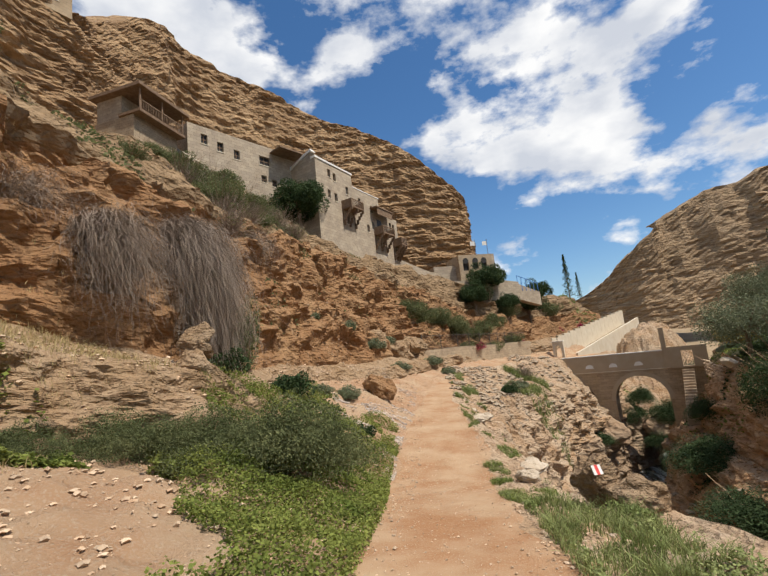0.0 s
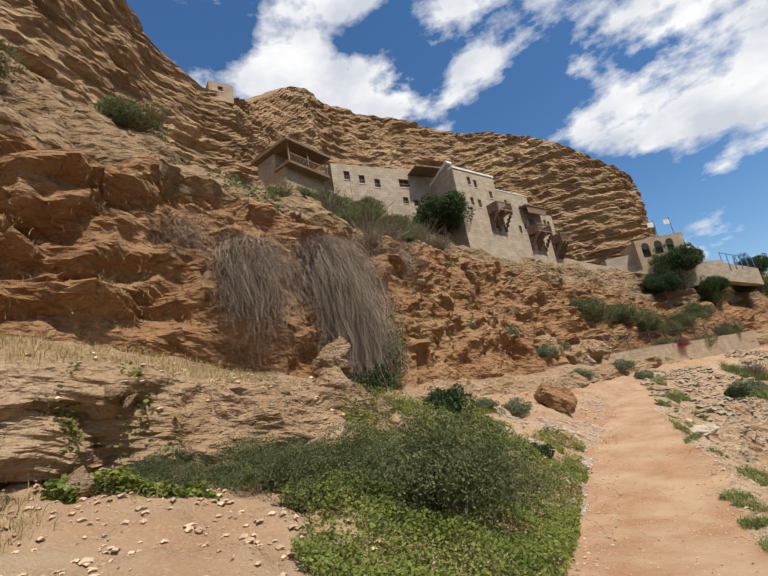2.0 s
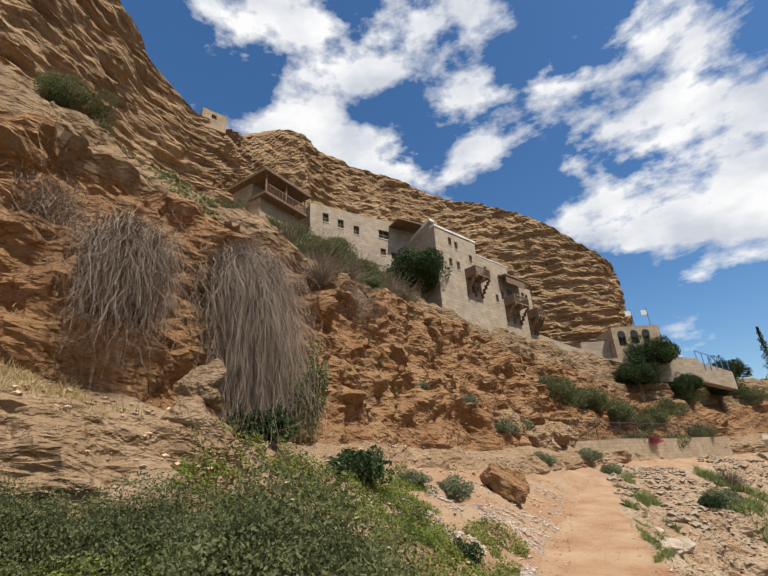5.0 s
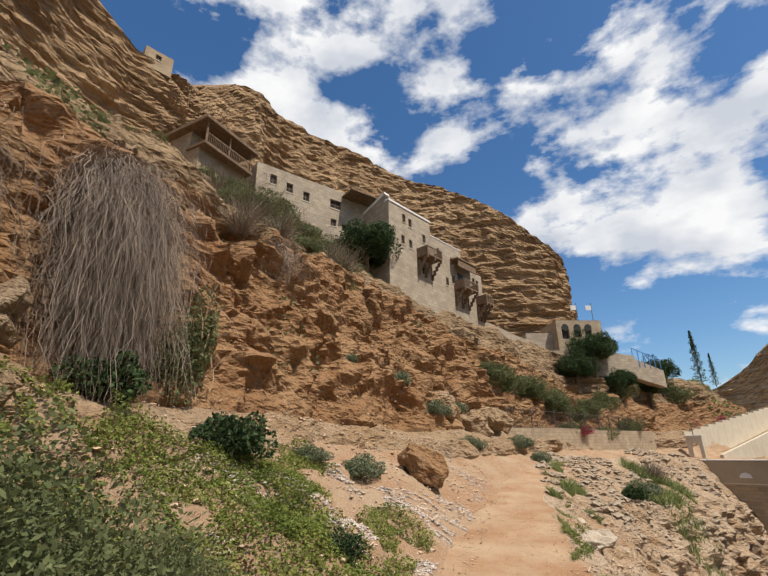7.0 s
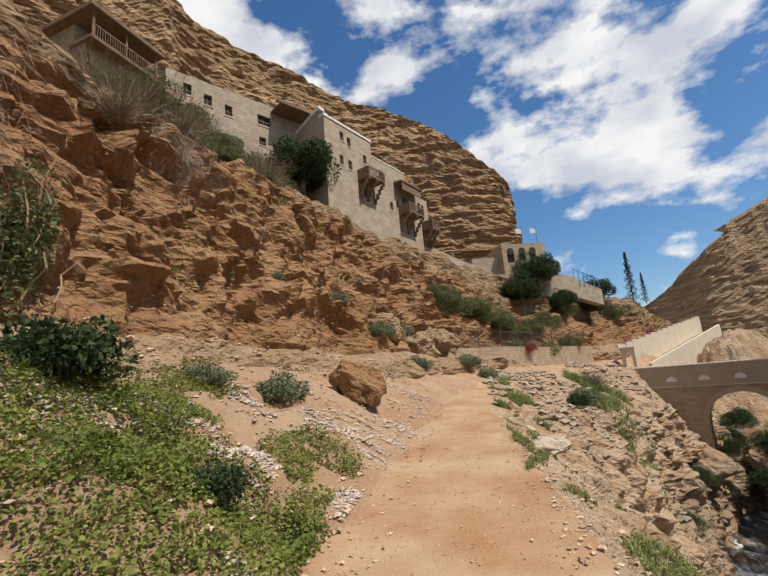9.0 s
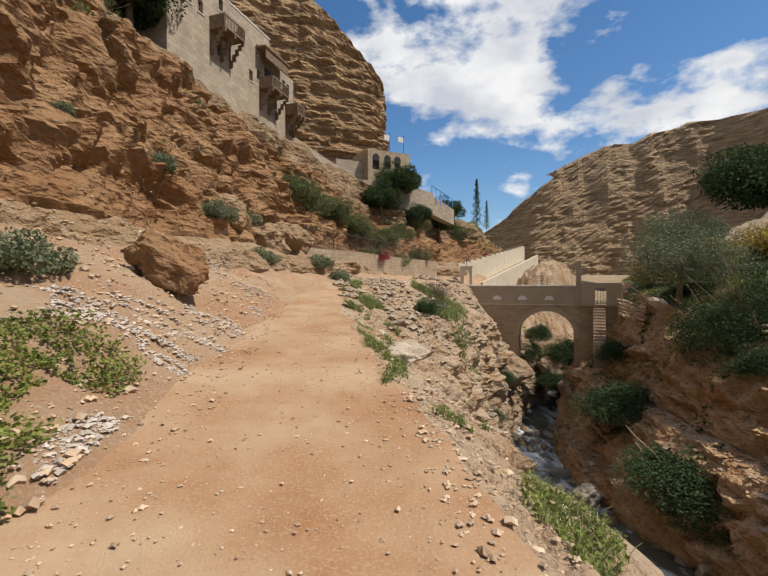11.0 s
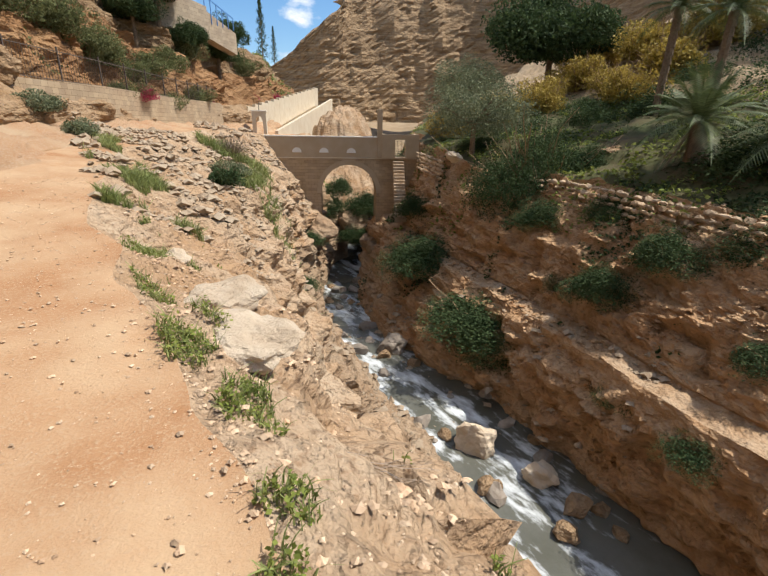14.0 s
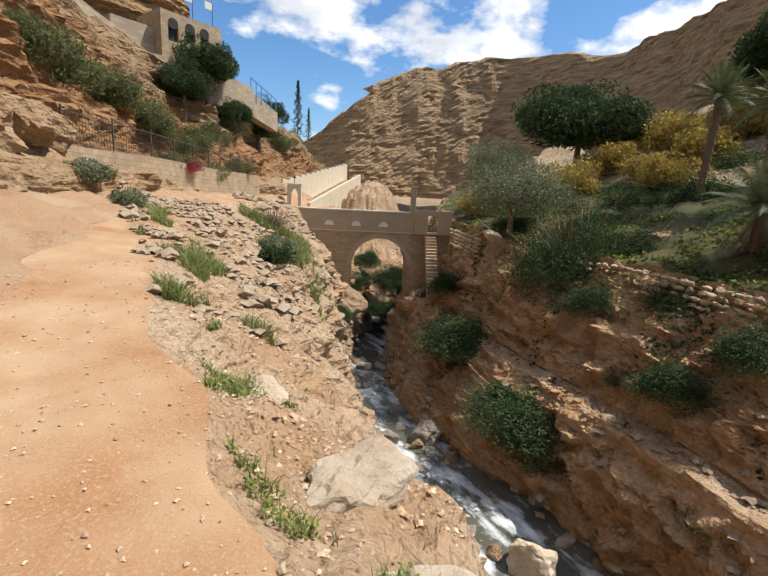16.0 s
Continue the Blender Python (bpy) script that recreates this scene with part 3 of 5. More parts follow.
def window(parent, x, z, w, h, y=0.0, shutter=False):
    win = part("window", boxes((x - w / 2 - 0.08, y - 0.05, z - 0.1, x + w / 2 + 0.08, y + 0.2, z - 0.02)), M_PLASTER, parent, "small window with stone sill")
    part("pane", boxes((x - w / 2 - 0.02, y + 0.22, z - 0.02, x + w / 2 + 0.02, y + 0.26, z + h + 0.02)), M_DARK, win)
    part("frame", boxes((x - 0.03, y + 0.16, z, x + 0.03, y + 0.22, z + h), (x - w / 2, y + 0.16, z + h * 0.5 - 0.03, x + w / 2, y + 0.21, z + h * 0.5 + 0.03)), M_WOOD, win)
    return win


def balcony(parent, x, z, w, y=0.0, deep=1.3):
    b = part("balcony", boxes((x - w / 2, y - deep, z, x + w / 2, y, z + 0.14), bevel=0.01), M_WOOD, parent, "dark timber balcony on struts")
    for sx in (-w / 2 + 0.1, 0, w / 2 - 0.1):
        bm = bmesh.new()
        box(bm, x + sx - 0.06, y - 0.08, z - 1.7, x + sx + 0.06, y + 0.02, z)
        for k in range(5):
            f0, f1 = k / 5, (k + 1) / 5
            box(bm, x + sx - 0.06, y - deep * f1, z - 1.6 * (1 - f0) ** 1.4 - 0.12, x + sx + 0.06, y - deep * f0, z - 1.6 * (1 - f1) ** 1.4)
        part("strut", bm, M_WOOD, b)
    part("railing", boxes((x - w / 2, y - deep, z + 0.85, x + w / 2, y - deep + 0.08, z + 0.95), *[(x - w / 2 + k * w / 14 - 0.02, y - deep + 0.02, z + 0.1, x - w / 2 + k * w / 14 + 0.02, y - deep + 0.06, z + 0.9) for k in range(15)]), M_WOOD, b)
    part("side_board", boxes((x - w / 2, y - deep, z + 0.14, x - w / 2 + 0.06, y, z + 0.95)), M_WOOD, b)
    part("side_board", boxes((x + w / 2 - 0.06, y - deep, z + 0.14, x + w / 2, y, z + 0.95)), M_WOOD, b)
    return b


def chapel():
    m = frame_m(-9.1, 41.2, -2.6, 54.6, 10.5)      # front wall runs away up the valley
    t = thing("monastery_building", m, "tall grey stone monastery hall with dark balconies on a rock ledge", "building")
    L = 14.9
    wins = [(1.6, 10.4), (2.5, 10.2), (1.4, 8.1), (2.5, 8.0), (4.6, 9.3), (6.8, 8.6), (9.2, 8.3), (9.3, 6.3), (13.2, 7.1), (13.9, 7.0), (4.4, 5.9), (8.2, 5.8), (11.8, 4.8)]
    holes = [(x - 0.24, z, x + 0.24, z + 0.85) for x, z in wins]
    part("front_wall", wall_with_openings(5.6, -1.5, 11.8, 0.5, [h for h in holes if h[2] < 5.5]), M_WALL, t)
    bm = wall_with_openings(5.3, -1.5, 10.4, 0.5, [(a - 5.6, b, c - 5.6, d) for a, b, c, d in holes if 5.7 < a and c < 10.9])
    bmesh.ops.translate(bm, verts=bm.verts, vec=(5.6, 0, 0))
    part("front_wall", bm, M_WALL, t)
    bm = wall_with_openings(4.0, -1.5, 8.6, 0.5, [(a - 10.9, b, c - 10.9, d) for a, b, c, d in holes if a > 10.95])
    bmesh.ops.translate(bm, verts=bm.verts, vec=(10.9, 0, 0))
    part("front_wall", bm, M_WALL, t)
    bm = bmesh.new()                                # gable wall towards the path
    prof = [(0, -2), (6.5, -2), (6.5, 10.2), (0.6, 12.6), (0, 12.2)]
    f = bm.faces.new([bm.verts.new((0.0, y, z)) for y, z in prof])
    g = bmesh.ops.extrude_face_region(bm, geom=[f])
    bmesh.ops.translate(bm, verts=[v for v in g["geom"] if isinstance(v, bmesh.types.BMVert)], vec=(0.5, 0, 0))
    bmesh.ops.recalc_face_normals(bm, faces=bm.faces)
    bmesh.ops.translate(bm, verts=bm.verts, vec=(-0.503, 0, 0))
    part("gable_wall", uv_box(bm), M_WALL, t)
    part("coping", boxes((-0.56, -0.08, 11.8, 5.7, 0.55, 12.05), (5.6, -0.05, 10.4, 11.0, 0.55, 10.55), bevel=0.03), M_WHITE, t, "whitewashed roof edge")
    bm = bmesh.new()
    box(bm, -0.62, 0, -0.14, 0.05, 6.4, 0.14)
    bmesh.ops.rotate(bm, verts=bm.verts, matrix=Matrix.Rotation(radians(-22), 3, "X"))
    bmesh.ops.translate(bm, verts=bm.verts, vec=(0, 0.4, 12.75))
    part("coping", bm, M_WHITE, t, "whitewashed gable edge")
    part("roof", boxes((0, 0.5, 9.9, 5.6, 6.4, 10.1), (5.6, 0.5, 9.2, 10.9, 6.4, 9.4), (10.9, 0.5, 8.0, 14.9, 5.4, 8.2)), M_PLASTER, t)
    part("end_wall", boxes((14.4, 0.5, -1.5, 14.9, 5.4, 8.6)), M_WALL, t)
    part("end_wall", boxes((5.6, 0.5, 9, 6.0, 6.4, 11.8)), M_WALL, t)
    for x, z in wins:
        window(t, x, z, 0.48, 0.85)
    part("gable_window", boxes((-0.56, 3.2, 9.6, -0.5, 4.0, 10.6)), M_DARK, t, "dark window")
    balcony(t, 4.5, 7.3, 2.3)
    balcony(t, 10.6, 5.6, 2.6)
    balcony(t, 14.1, 4.9, 1.4)
    part("canopy", boxes((8.8, -1.0, 8.7, 12.6, 0, 8.85), (9.0, -0.9, 7.9, 12.4, -0.82, 8.7), bevel=0.01), M_WOOD, t, "long timber gallery roof")
    # no opening cut: a near-black slab carries the doorway's inner shade
    part("door", boxes((10.1, -0.02, 5.75, 11.1, 0.03, 7.7)), M_DARK, t, "flat dark slab standing for the shaded arched doorway")
    bm = bmesh.new()                                 # little belfry with its cross
    box(bm, 3.0, 2.6, 10, 4.2, 3.8, 12.6)
    bmesh.ops.create_uvsphere(bm, u_segments=12, v_segments=8, radius=0.7, matrix=Matrix.Translation((3.6, 3.2, 12.7)))
    part("belfry", uv_box(bm), M_PLASTER, t)
    part("cross", boxes((3.56, 3.16, 13.3, 3.64, 3.24, 14.5), (3.3, 3.16, 13.95, 3.9, 3.24, 14.05)), M_IRON, t)


def block(name, x0, y0, x1, y1, z, deep, h, wins, label, material=M_WALL, category="building", parapet=0.0):
    L = math.hypot(x1 - x0, y1 - y0)
    t = thing(name, frame_m(x0, y0, x1, y1, z), label, category)
    part("front_wall", wall_with_openings(L, 0, h, 0.4, [(a - w / 2, b, a + w / 2, b + v) for a, b, w, v in wins]), material, t)
    part("side_wall", boxes((0, 0.4, 0, 0.4, deep, h)), material, t)
    part("side_wall", boxes((L - 0.4, 0.4, 0, L, deep, h)), material, t)
    part("back_wall", boxes((0.4, deep - 0.4, 0, L - 0.4, deep, h)), material, t)
    part("roof", boxes((0.4, 0.4, h - 0.35, L - 0.4, deep - 0.4, h - 0.15)), M_PLASTER, t)
    for a, b, w, v in wins:
        window(t, a, b, w, v)
    return t


chapel()
# long whitewashed range between the hall and the timber house
long_range = block("monastery_range", -18.6, 33.6, -11.6, 43.0, 17.5, 4, 6.2, [(1.5, 4.6, 0.6, 0.9), (3.0, 4.3, 0.6, 0.9), (4.6, 4.0, 0.6, 0.9), (7.6, 4.2, 1.2, 0.9), (7.4, 2.4, 0.6, 0.7), (8.6, 2.2, 0.6, 0.7)], "long weathered stone monastery range on the slope", M_WALL)
part("lean_to", boxes((8.2, -1.8, 5.6, 11.6, 0, 5.75)), M_WOOD, long_range, "sloping dark timber lean-to roof")
block("monastery_store", -13.0, 43.5, -9.6, 46.5, 15.0, 4, 8.6, [(1.2, 6.6, 0.6, 0.9)], "small plastered house behind the tree", M_PLASTER)


def timber_house():
    t = thing("timber_house", frame_m(-19.5, 27.9, -18.5, 33.3, 17.9) @ Matrix.Scale(0.8, 4), "stone house with a dark covered timber balcony", "house")
    part("base_wall", boxes((0, 0, -1, 5.4, 4.5, 4.2)), M_RETAIN, t)
    part("upper_wall", boxes((0.2, 1.6, 4.2, 5.2, 4.5, 6.6)), M_WALL, t)
    part("floor", boxes((-0.2, -0.9, 4.2, 5.6, 1.6, 4.5), bevel=0.02), M_WOOD, t, "heavy timber balcony floor")
    part("roof", boxes((-0.5, -1.2, 6.6, 5.9, 4.8, 6.95), bevel=0.03), M_WOOD, t, "flat overhanging dark roof")
    for x in (-0.05, 2.6, 5.3):
        part("post", boxes((x, -0.8, 4.5, x + 0.14, -0.66, 6.6)), M_WOOD, t)
    part("railing", boxes((-0.1, -0.82, 5.4, 5.5, -0.74, 5.5), *[(-0.1 + k * 0.2, -0.8, 4.5, -0.06 + k * 0.2, -0.76, 5.4) for k in range(28)]), M_WOOD, t)
    lower = part("side_balcony", boxes((5.6, -0.5, 1.6, 9.0, 0.8, 1.85), (5.6, -0.5, 2.8, 9.0, -0.4, 2.95), bevel=0.01), M_PLASTER, t, "lower pale balcony with dark openings")
    for k in range(5):
        part("pillar", boxes((5.7 + k * 0.75, -0.5, 1.85, 5.95 + k * 0.75, -0.3, 2.8)), M_PLASTER, lower)
    # solid dark block behind the pillars, the openings' shade as colour
    part("recess", boxes((5.6, 0.4, 1.85, 9.0, 0.8, 3.6)), M_DARK, lower)
    return t


timber_house()
block("cliff_hut", -29.6, 30.2, -28.4, 32.4, 34.6, 3, 2.2, [(1.2, 1.2, 0.5, 0.6)], "small stone hermit hut perched on the cliff edge", M_BRIDGE)


def tower():
    t = thing("watch_tower", frame_m(5.2, 62.2, 10.0, 64.0, 11.4), "square ochre stone guesthouse tower with arched windows", "building")
    # front in darker, browner stone than the sunlit side: its shade is in the colour
    part("front_wall", wall_with_openings(5.2, -0.5, 3.9, 0.4, [(0.6, 1.6, 1.5, 2.8), (2.1, 1.8, 3.0, 3.0), (3.5, 1.9, 4.3, 3.1)]), M_RETAIN, t)
    for x in (1.05, 2.55, 3.9):
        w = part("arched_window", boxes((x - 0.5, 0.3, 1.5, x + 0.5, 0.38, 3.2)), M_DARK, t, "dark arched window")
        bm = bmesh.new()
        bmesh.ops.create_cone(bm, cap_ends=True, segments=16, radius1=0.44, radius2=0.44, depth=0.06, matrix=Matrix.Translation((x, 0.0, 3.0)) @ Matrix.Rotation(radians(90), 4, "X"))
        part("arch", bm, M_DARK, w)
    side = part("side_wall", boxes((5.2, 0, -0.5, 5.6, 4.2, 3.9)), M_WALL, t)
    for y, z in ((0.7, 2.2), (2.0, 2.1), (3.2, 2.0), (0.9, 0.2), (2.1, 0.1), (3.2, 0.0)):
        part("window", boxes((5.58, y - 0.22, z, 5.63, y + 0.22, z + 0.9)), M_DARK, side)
    part("back_wall", boxes((0, 3.8, -0.5, 5.2, 4.2, 3.9), (0, 0.4, -0.5, 0.4, 3.8, 3.9)), M_WALL, t)
    part("roof", boxes((0.4, 0.4, 3.4, 5.2, 3.8, 3.6)), M_PLASTER, t)
    part("annex", boxes((-3.4, 1.2, -0.5, -0.02, 3.6, 2.6)), M_WALL, t)
    for x in (3.0, 4.9):
        f = part("flagpole", boxes((x, 0.3, 3.6, x + 0.05, 0.35, 6.2)), M_IRON, t)
        part("flag", boxes((x - 0.7, 0.31, 5.3, x, 0.34, 5.9)), M_WHITE, f, "small pale flag")


tower()


def strip_wall(name, pts, h, thick, m, label, cat="wall"):
    """A retaining wall along plan points (x, y, foot z); h: height above the foot."""
    bm = bmesh.new()
    lay = bm.loops.layers.uv.verify()
    s = 0.0
    for (x0, y0, z0, h0), (x1, y1, z1, h1) in zip(pts, pts[1:]):
        n = max(1, int(math.hypot(x1 - x0, y1 - y0) / 2))
        d = Vector((x1 - x0, y1 - y0, 0))
        nrm = Vector((-d.y, d.x, 0)).normalized() * thick
        ln = d.length
        for k in range(n):
            f0, f1 = k / n, (k + 1) / n
            P = [Vector((x0 + (x1 - x0) * f, y0 + (y1 - y0) * f, 0)) for f in (f0, f1)]
            zb = [z0 + (z1 - z0) * f for f in (f0, f1)]
            zt = [a + h0 + (h1 - h0) * f for a, f in zip(zb, (f0, f1))]
            q = [P[i] + (nrm if o else Vector()) + Vector((0, 0, zz)) for o, i, zz in ((0, 0, zb[0] - 1), (0, 1, zb[1] - 1), (0, 1, zt[1]), (0, 0, zt[0]), (1, 0, zb[0] - 1), (1, 1, zb[1] - 1), (1, 1, zt[1]), (1, 0, zt[0]))]
            vs = [bm.verts.new(v) for v in q]
            for idx in ((0, 1, 2, 3), (5, 4, 7, 6), (3, 2, 6, 7), (4, 0, 3, 7), (1, 5, 6, 2)):
                f = bm.faces.new([vs[i] for i in idx])
                for l in f.loops:
                    along = s + ln * (f0 if l.vert in (vs[0], vs[3], vs[4], vs[7]) else f1)
                    l[lay].uv = (along, l.vert.co.z)
        s += ln
    bmesh.ops.recalc_face_normals(bm, faces=bm.faces)
    ob = part(name, bm, m, None)
    return tagged(ob, label, cat, kind="structure")


strip_wall("wall_abbey", [(-3.0, 54.2, 9.5, 4.6), (0.6, 58.6, 9.5, 3.4), (2.4, 61.4, 9.5, 3.2)], 3, 0.5, M_WALL, "high grey stone retaining wall below the hall")
strip_wall("wall_abbey_terrace", [(1.6, 60.4, 9.6, 1.7), (5.5, 61.6, 9.6, 1.9), (10.2, 63.0, 9.4, 1.9), (13.5, 65, 9.2, 1.7)], 2, 0.5, M_WALL, "long pale terrace wall under the tower")


# ---- bridge, gate and stairs ----
BR = pose(22.0, 56.6, 0, 0, 0, -28)


def prism(profile, y0, y1):
    """A closed profile of (x, z) pushed from y0 to y1."""
    bm = bmesh.new()
    f = bm.faces.new([bm.verts.new((x, y0, z)) for x, z in profile])
    g = bmesh.ops.extrude_face_region(bm, geom=[f])
    bmesh.ops.translate(bm, verts=[v for v in g["geom"] if isinstance(v, bmesh.types.BMVert)], vec=(0, y1 - y0, 0))
    bmesh.ops.triangulate(bm, faces=[f for f in bm.faces if len(f.verts) > 4])
    bmesh.ops.recalc_face_normals(bm, faces=bm.faces)
    return uv_box(bm)


def bridge():
    t = thing("bridge", BR, "ochre stone footbridge with one round arch over the gorge", "bridge")
    arc = [(1.7 + 2.8 * math.cos(a), -5.9 + 2.8 * math.sin(a)) for a in [math.pi * (1 - k / 20) for k in range(21)]]
    small = [(-4.3 + 1.0 * math.cos(a), -5.4 + 1.0 * math.sin(a)) for a in [math.pi * (1 - k / 12) for k in range(13)]]
    prof = [(-9.6, -9), (-5.3, -9), *small, (-3.3, -9), (-1.1, -11), *arc, (4.5, -11), (8.7, -9.5), (8.7, -2.5), (-9.6, -2.4)]
    part("arch_wall", prism(prof, 0.06, 3.2), M_BRIDGE, t)
    part("parapet", boxes((-9.6, 0, -2.4, 5.0, 0.4, -0.5), bevel=0.02), M_BAND, t, "smooth rendered parapet")
    part("parapet", boxes((-9.6, 2.8, -2.4, 5.0, 3.2, -0.5)), M_BAND, t)
    part("coping", boxes((-9.0, -0.06, -0.5, 5.0, 0.46, -0.38), bevel=0.02), M_WHITE, t, "pale coping")
    for s in (-6.1, -3.4, -0.75, 1.95):
        bm = prism([(s + 0.46 * math.cos(a), -1.95 + 0.46 * math.sin(a)) for a in [math.pi * k / 10 for k in range(11)]], -0.12, 0.02)
        part("drain_scoop", bm, M_WHITE, t, "half-round white drain scoop")
    part("string_course", boxes((-9.6, -0.03, -2.5, 5.0, 0.06, -2.4)), M_PLASTER, t)
    ring = [(1.7 + r * math.cos(a), -5.9 + r * math.sin(a)) for r, ks in ((3.25, range(21)), (2.78, range(20, -1, -1))) for a in [math.pi * k / 20 for k in ks]]
    part("arch_ring", prism(ring, 0.02, 0.3), M_BAND, t)
    tw = part("gatehouse", wall_with_openings(3.7, -2.5, -0.15, 0.4, [(1.3, -2.35, 2.35, -0.65)]), M_BAND, t, "small square stone gatehouse")
    tw.location.x, tw.location.y = 5.02, -0.4
    part("gatehouse_side", boxes((5.02, 0.0, -2.5, 5.4, 2.8, -0.15), (8.3, 0.0, -2.5, 8.72, 2.8, -0.15)), M_BAND, t)
    part("pillar", boxes((4.55, -0.2, -2.4, 5.05, 0.3, 2.0), (4.5, -0.25, 2.0, 5.1, 0.35, 2.12), bevel=0.02), M_BAND, t)
    gr = part("grille", boxes(*[(6.4 + k * 0.14, -0.2, -2.3, 6.43 + k * 0.14, -0.17, -0.7) for k in range(7)]), M_IRON, t, "iron window grille")
    for k in range(18):
        z = -2.7 - k * 0.27
        part("step", boxes((6.1 - k * 0.02, -0.75 - k * 0.3, z - 0.5, 7.2 - k * 0.02, -0.4 - k * 0.3, z), bevel=0.02), M_STONE, t)
    return t


bridge()


def gate():
    t = thing("archway_gate", BR @ pose(-7.0, 1.2, 0), "pale pointed archway at the end of the bridge", "gate")
    def ogive(w, spring, top, n=8):
        return [(-w, -1.0), *[(-w + w * (1 - math.cos(math.pi / 2 * k / n)), spring + (top - spring) * math.sin(math.pi / 2 * k / n)) for k in range(n + 1)], *[(w - w * (1 - math.cos(math.pi / 2 * k / n)), spring + (top - spring) * math.sin(math.pi / 2 * k / n)) for k in range(n - 1, -1, -1)], (w, -1.0)]
    inner = ogive(0.36, 0.5, 1.35)
    part("arch_frame", prism([(-0.68, -1.0), (-0.68, 1.75), (0.68, 1.75), (0.68, -1.0), *inner[::-1]], 0, 0.5), M_PLASTER, t)
    part("cap", boxes((-0.76, -0.06, 1.75, 0.76, 0.56, 1.86), bevel=0.02), M_WHITE, t)
    part("cross", boxes((-0.03, 0.2, 1.86, 0.03, 0.26, 2.7), (-0.2, 0.2, 2.4, 0.2, 0.26, 2.46)), M_IRON, t)


gate()
strip_wall("wall_garden", [(-0.7, 38.4, 0.4, 1.75), (2.7, 43.5, 0.5, 1.75), (6.6, 50, 0.6, 1.6), (12.4, 59.5, 0.4, 1.9), (15.6, 67.0, -0.6, 2.2)], 2, 0.45, M_RETAIN, "long rubble garden wall beside the path")
strip_wall("wall_garden_block", [(13.5, 61, -1, 2.6), (16.2, 66.2, -1, 2.6)], 2, 1.5, M_RETAIN, "higher block of rubble wall by the gate")


def white_stairs():
    t = thing("white_staircase", pose(17.5, 67.5, -1, 0, 0, 51), "stepped whitewashed wall along a rising staircase", "staircase")
    L, n = 34.0, 15
    for k in range(n):
        a = L * k / n
        part("wall_panel", boxes((a, 0, -1.5, a + L / n - 0.005, 0.4, 3.4 + 4.6 * k / n), bevel=0.02), M_PLASTER, t)
    for k in range(30):
        a = 4 + 28.0 * k / 30
        part("step", boxes((a, -2.2, -1.5, a + 28.0 / 30, -0.02, 0.3 + 4.6 * k / 30)), M_PLASTER, t)
    part("parapet", prism([(2, -1.5), (L, -1.5), (L, 6.0), (2, 0.9)], -2.6, -2.25), M_PLASTER, t)


white_stairs()
mound = mesh_ob("ground_mound", *(lambda xs, ys: ([(x, y, -9 + 12.8 * math.exp(-(((x - 38) * 0.77 + (y - 83) * 0.64) / 13) ** 2 - (((y - 83) * 0.77 - (x - 38) * 0.64) / 5.5) ** 2) + 2.2 * noise.fractal(Vector((x, y, 0)) * 0.3, 0.8, 2.1, 6)) for y in ys for x in xs], grid_faces(len(ys), len(xs))))(np.linspace(22, 62, 80), np.linspace(66, 104, 70)), M_RIM)
tagged(mound, "pale eroded rock mound behind the bridge", "rock", kind="structure")


# ---- fence along the garden wall ----
def fence():
    pts = [(-0.8, 38.8), (2.5, 43.7), (6.4, 50.2), (12.1, 59.7)]
    t = thing("garden_fence", pose(0, 0, 0), "rusty iron bar fence on the garden wall", "fence")
    bm = boxes((0, -0.006, 1.9, 0.012, 0.006, 3.5))
    bar_mesh = bpy.data.meshes.new("bar")
    bm.to_mesh(bar_mesh)
    bm.free()
    bar_mesh.materials.append(M_IRON)
    for (x0, y0), (x1, y1) in zip(pts, pts[1:]):
        L = math.hypot(x1 - x0, y1 - y0)
        n = int(L / 2.2)
        for k in range(n):
            f = k / n
            x, y = x0 + (x1 - x0) * f, y0 + (y1 - y0) * f
            ang = math.degrees(math.atan2(y1 - y0, x1 - x0))
            post = part("post", boxes((-0.03, -0.03, 1.3, 0.03, 0.03, 3.6)), M_IRON, t)
            post.matrix_basis = pose(x, y, 0, 0, 0, ang)
            pan = part("panel", boxes((0, -0.015, 3.4, L / n, 0.015, 3.43), (0, -0.015, 2.25, L / n, 0.015, 2.28)), M_IRON, t)
            pan.matrix_basis = pose(x, y, 0, 0, 0, ang)
            for j in range(1, int(L / n / 0.18)):
                bar = new("bar", bar_mesh)
                bar.parent = pan
                bar.matrix_basis = pose(j * 0.18, 0, 0)


fence()
rail = thing("blue_railing", pose(13.4, 65.2, 10.6, 0, 0, 35), "blue painted railing and steps beside the tower", "railing")
for k in range(6):
    part("post", boxes((k * 0.8, 0, -1, k * 0.8 + 0.06, 0.06, 1.3 - k * 0.25)), M_BLUE, rail)
part("top_rail", prism([(0, 1.25), (4.1, 0.05), (4.1, 0.13), (0, 1.33)], 0, 0.06), M_BLUE, rail)
part("stair_wall", prism([(0, -2.2), (4.4, -3.2), (4.4, -1.2), (0, 0.1)], 0.08, 1.2), M_WALL, rail)


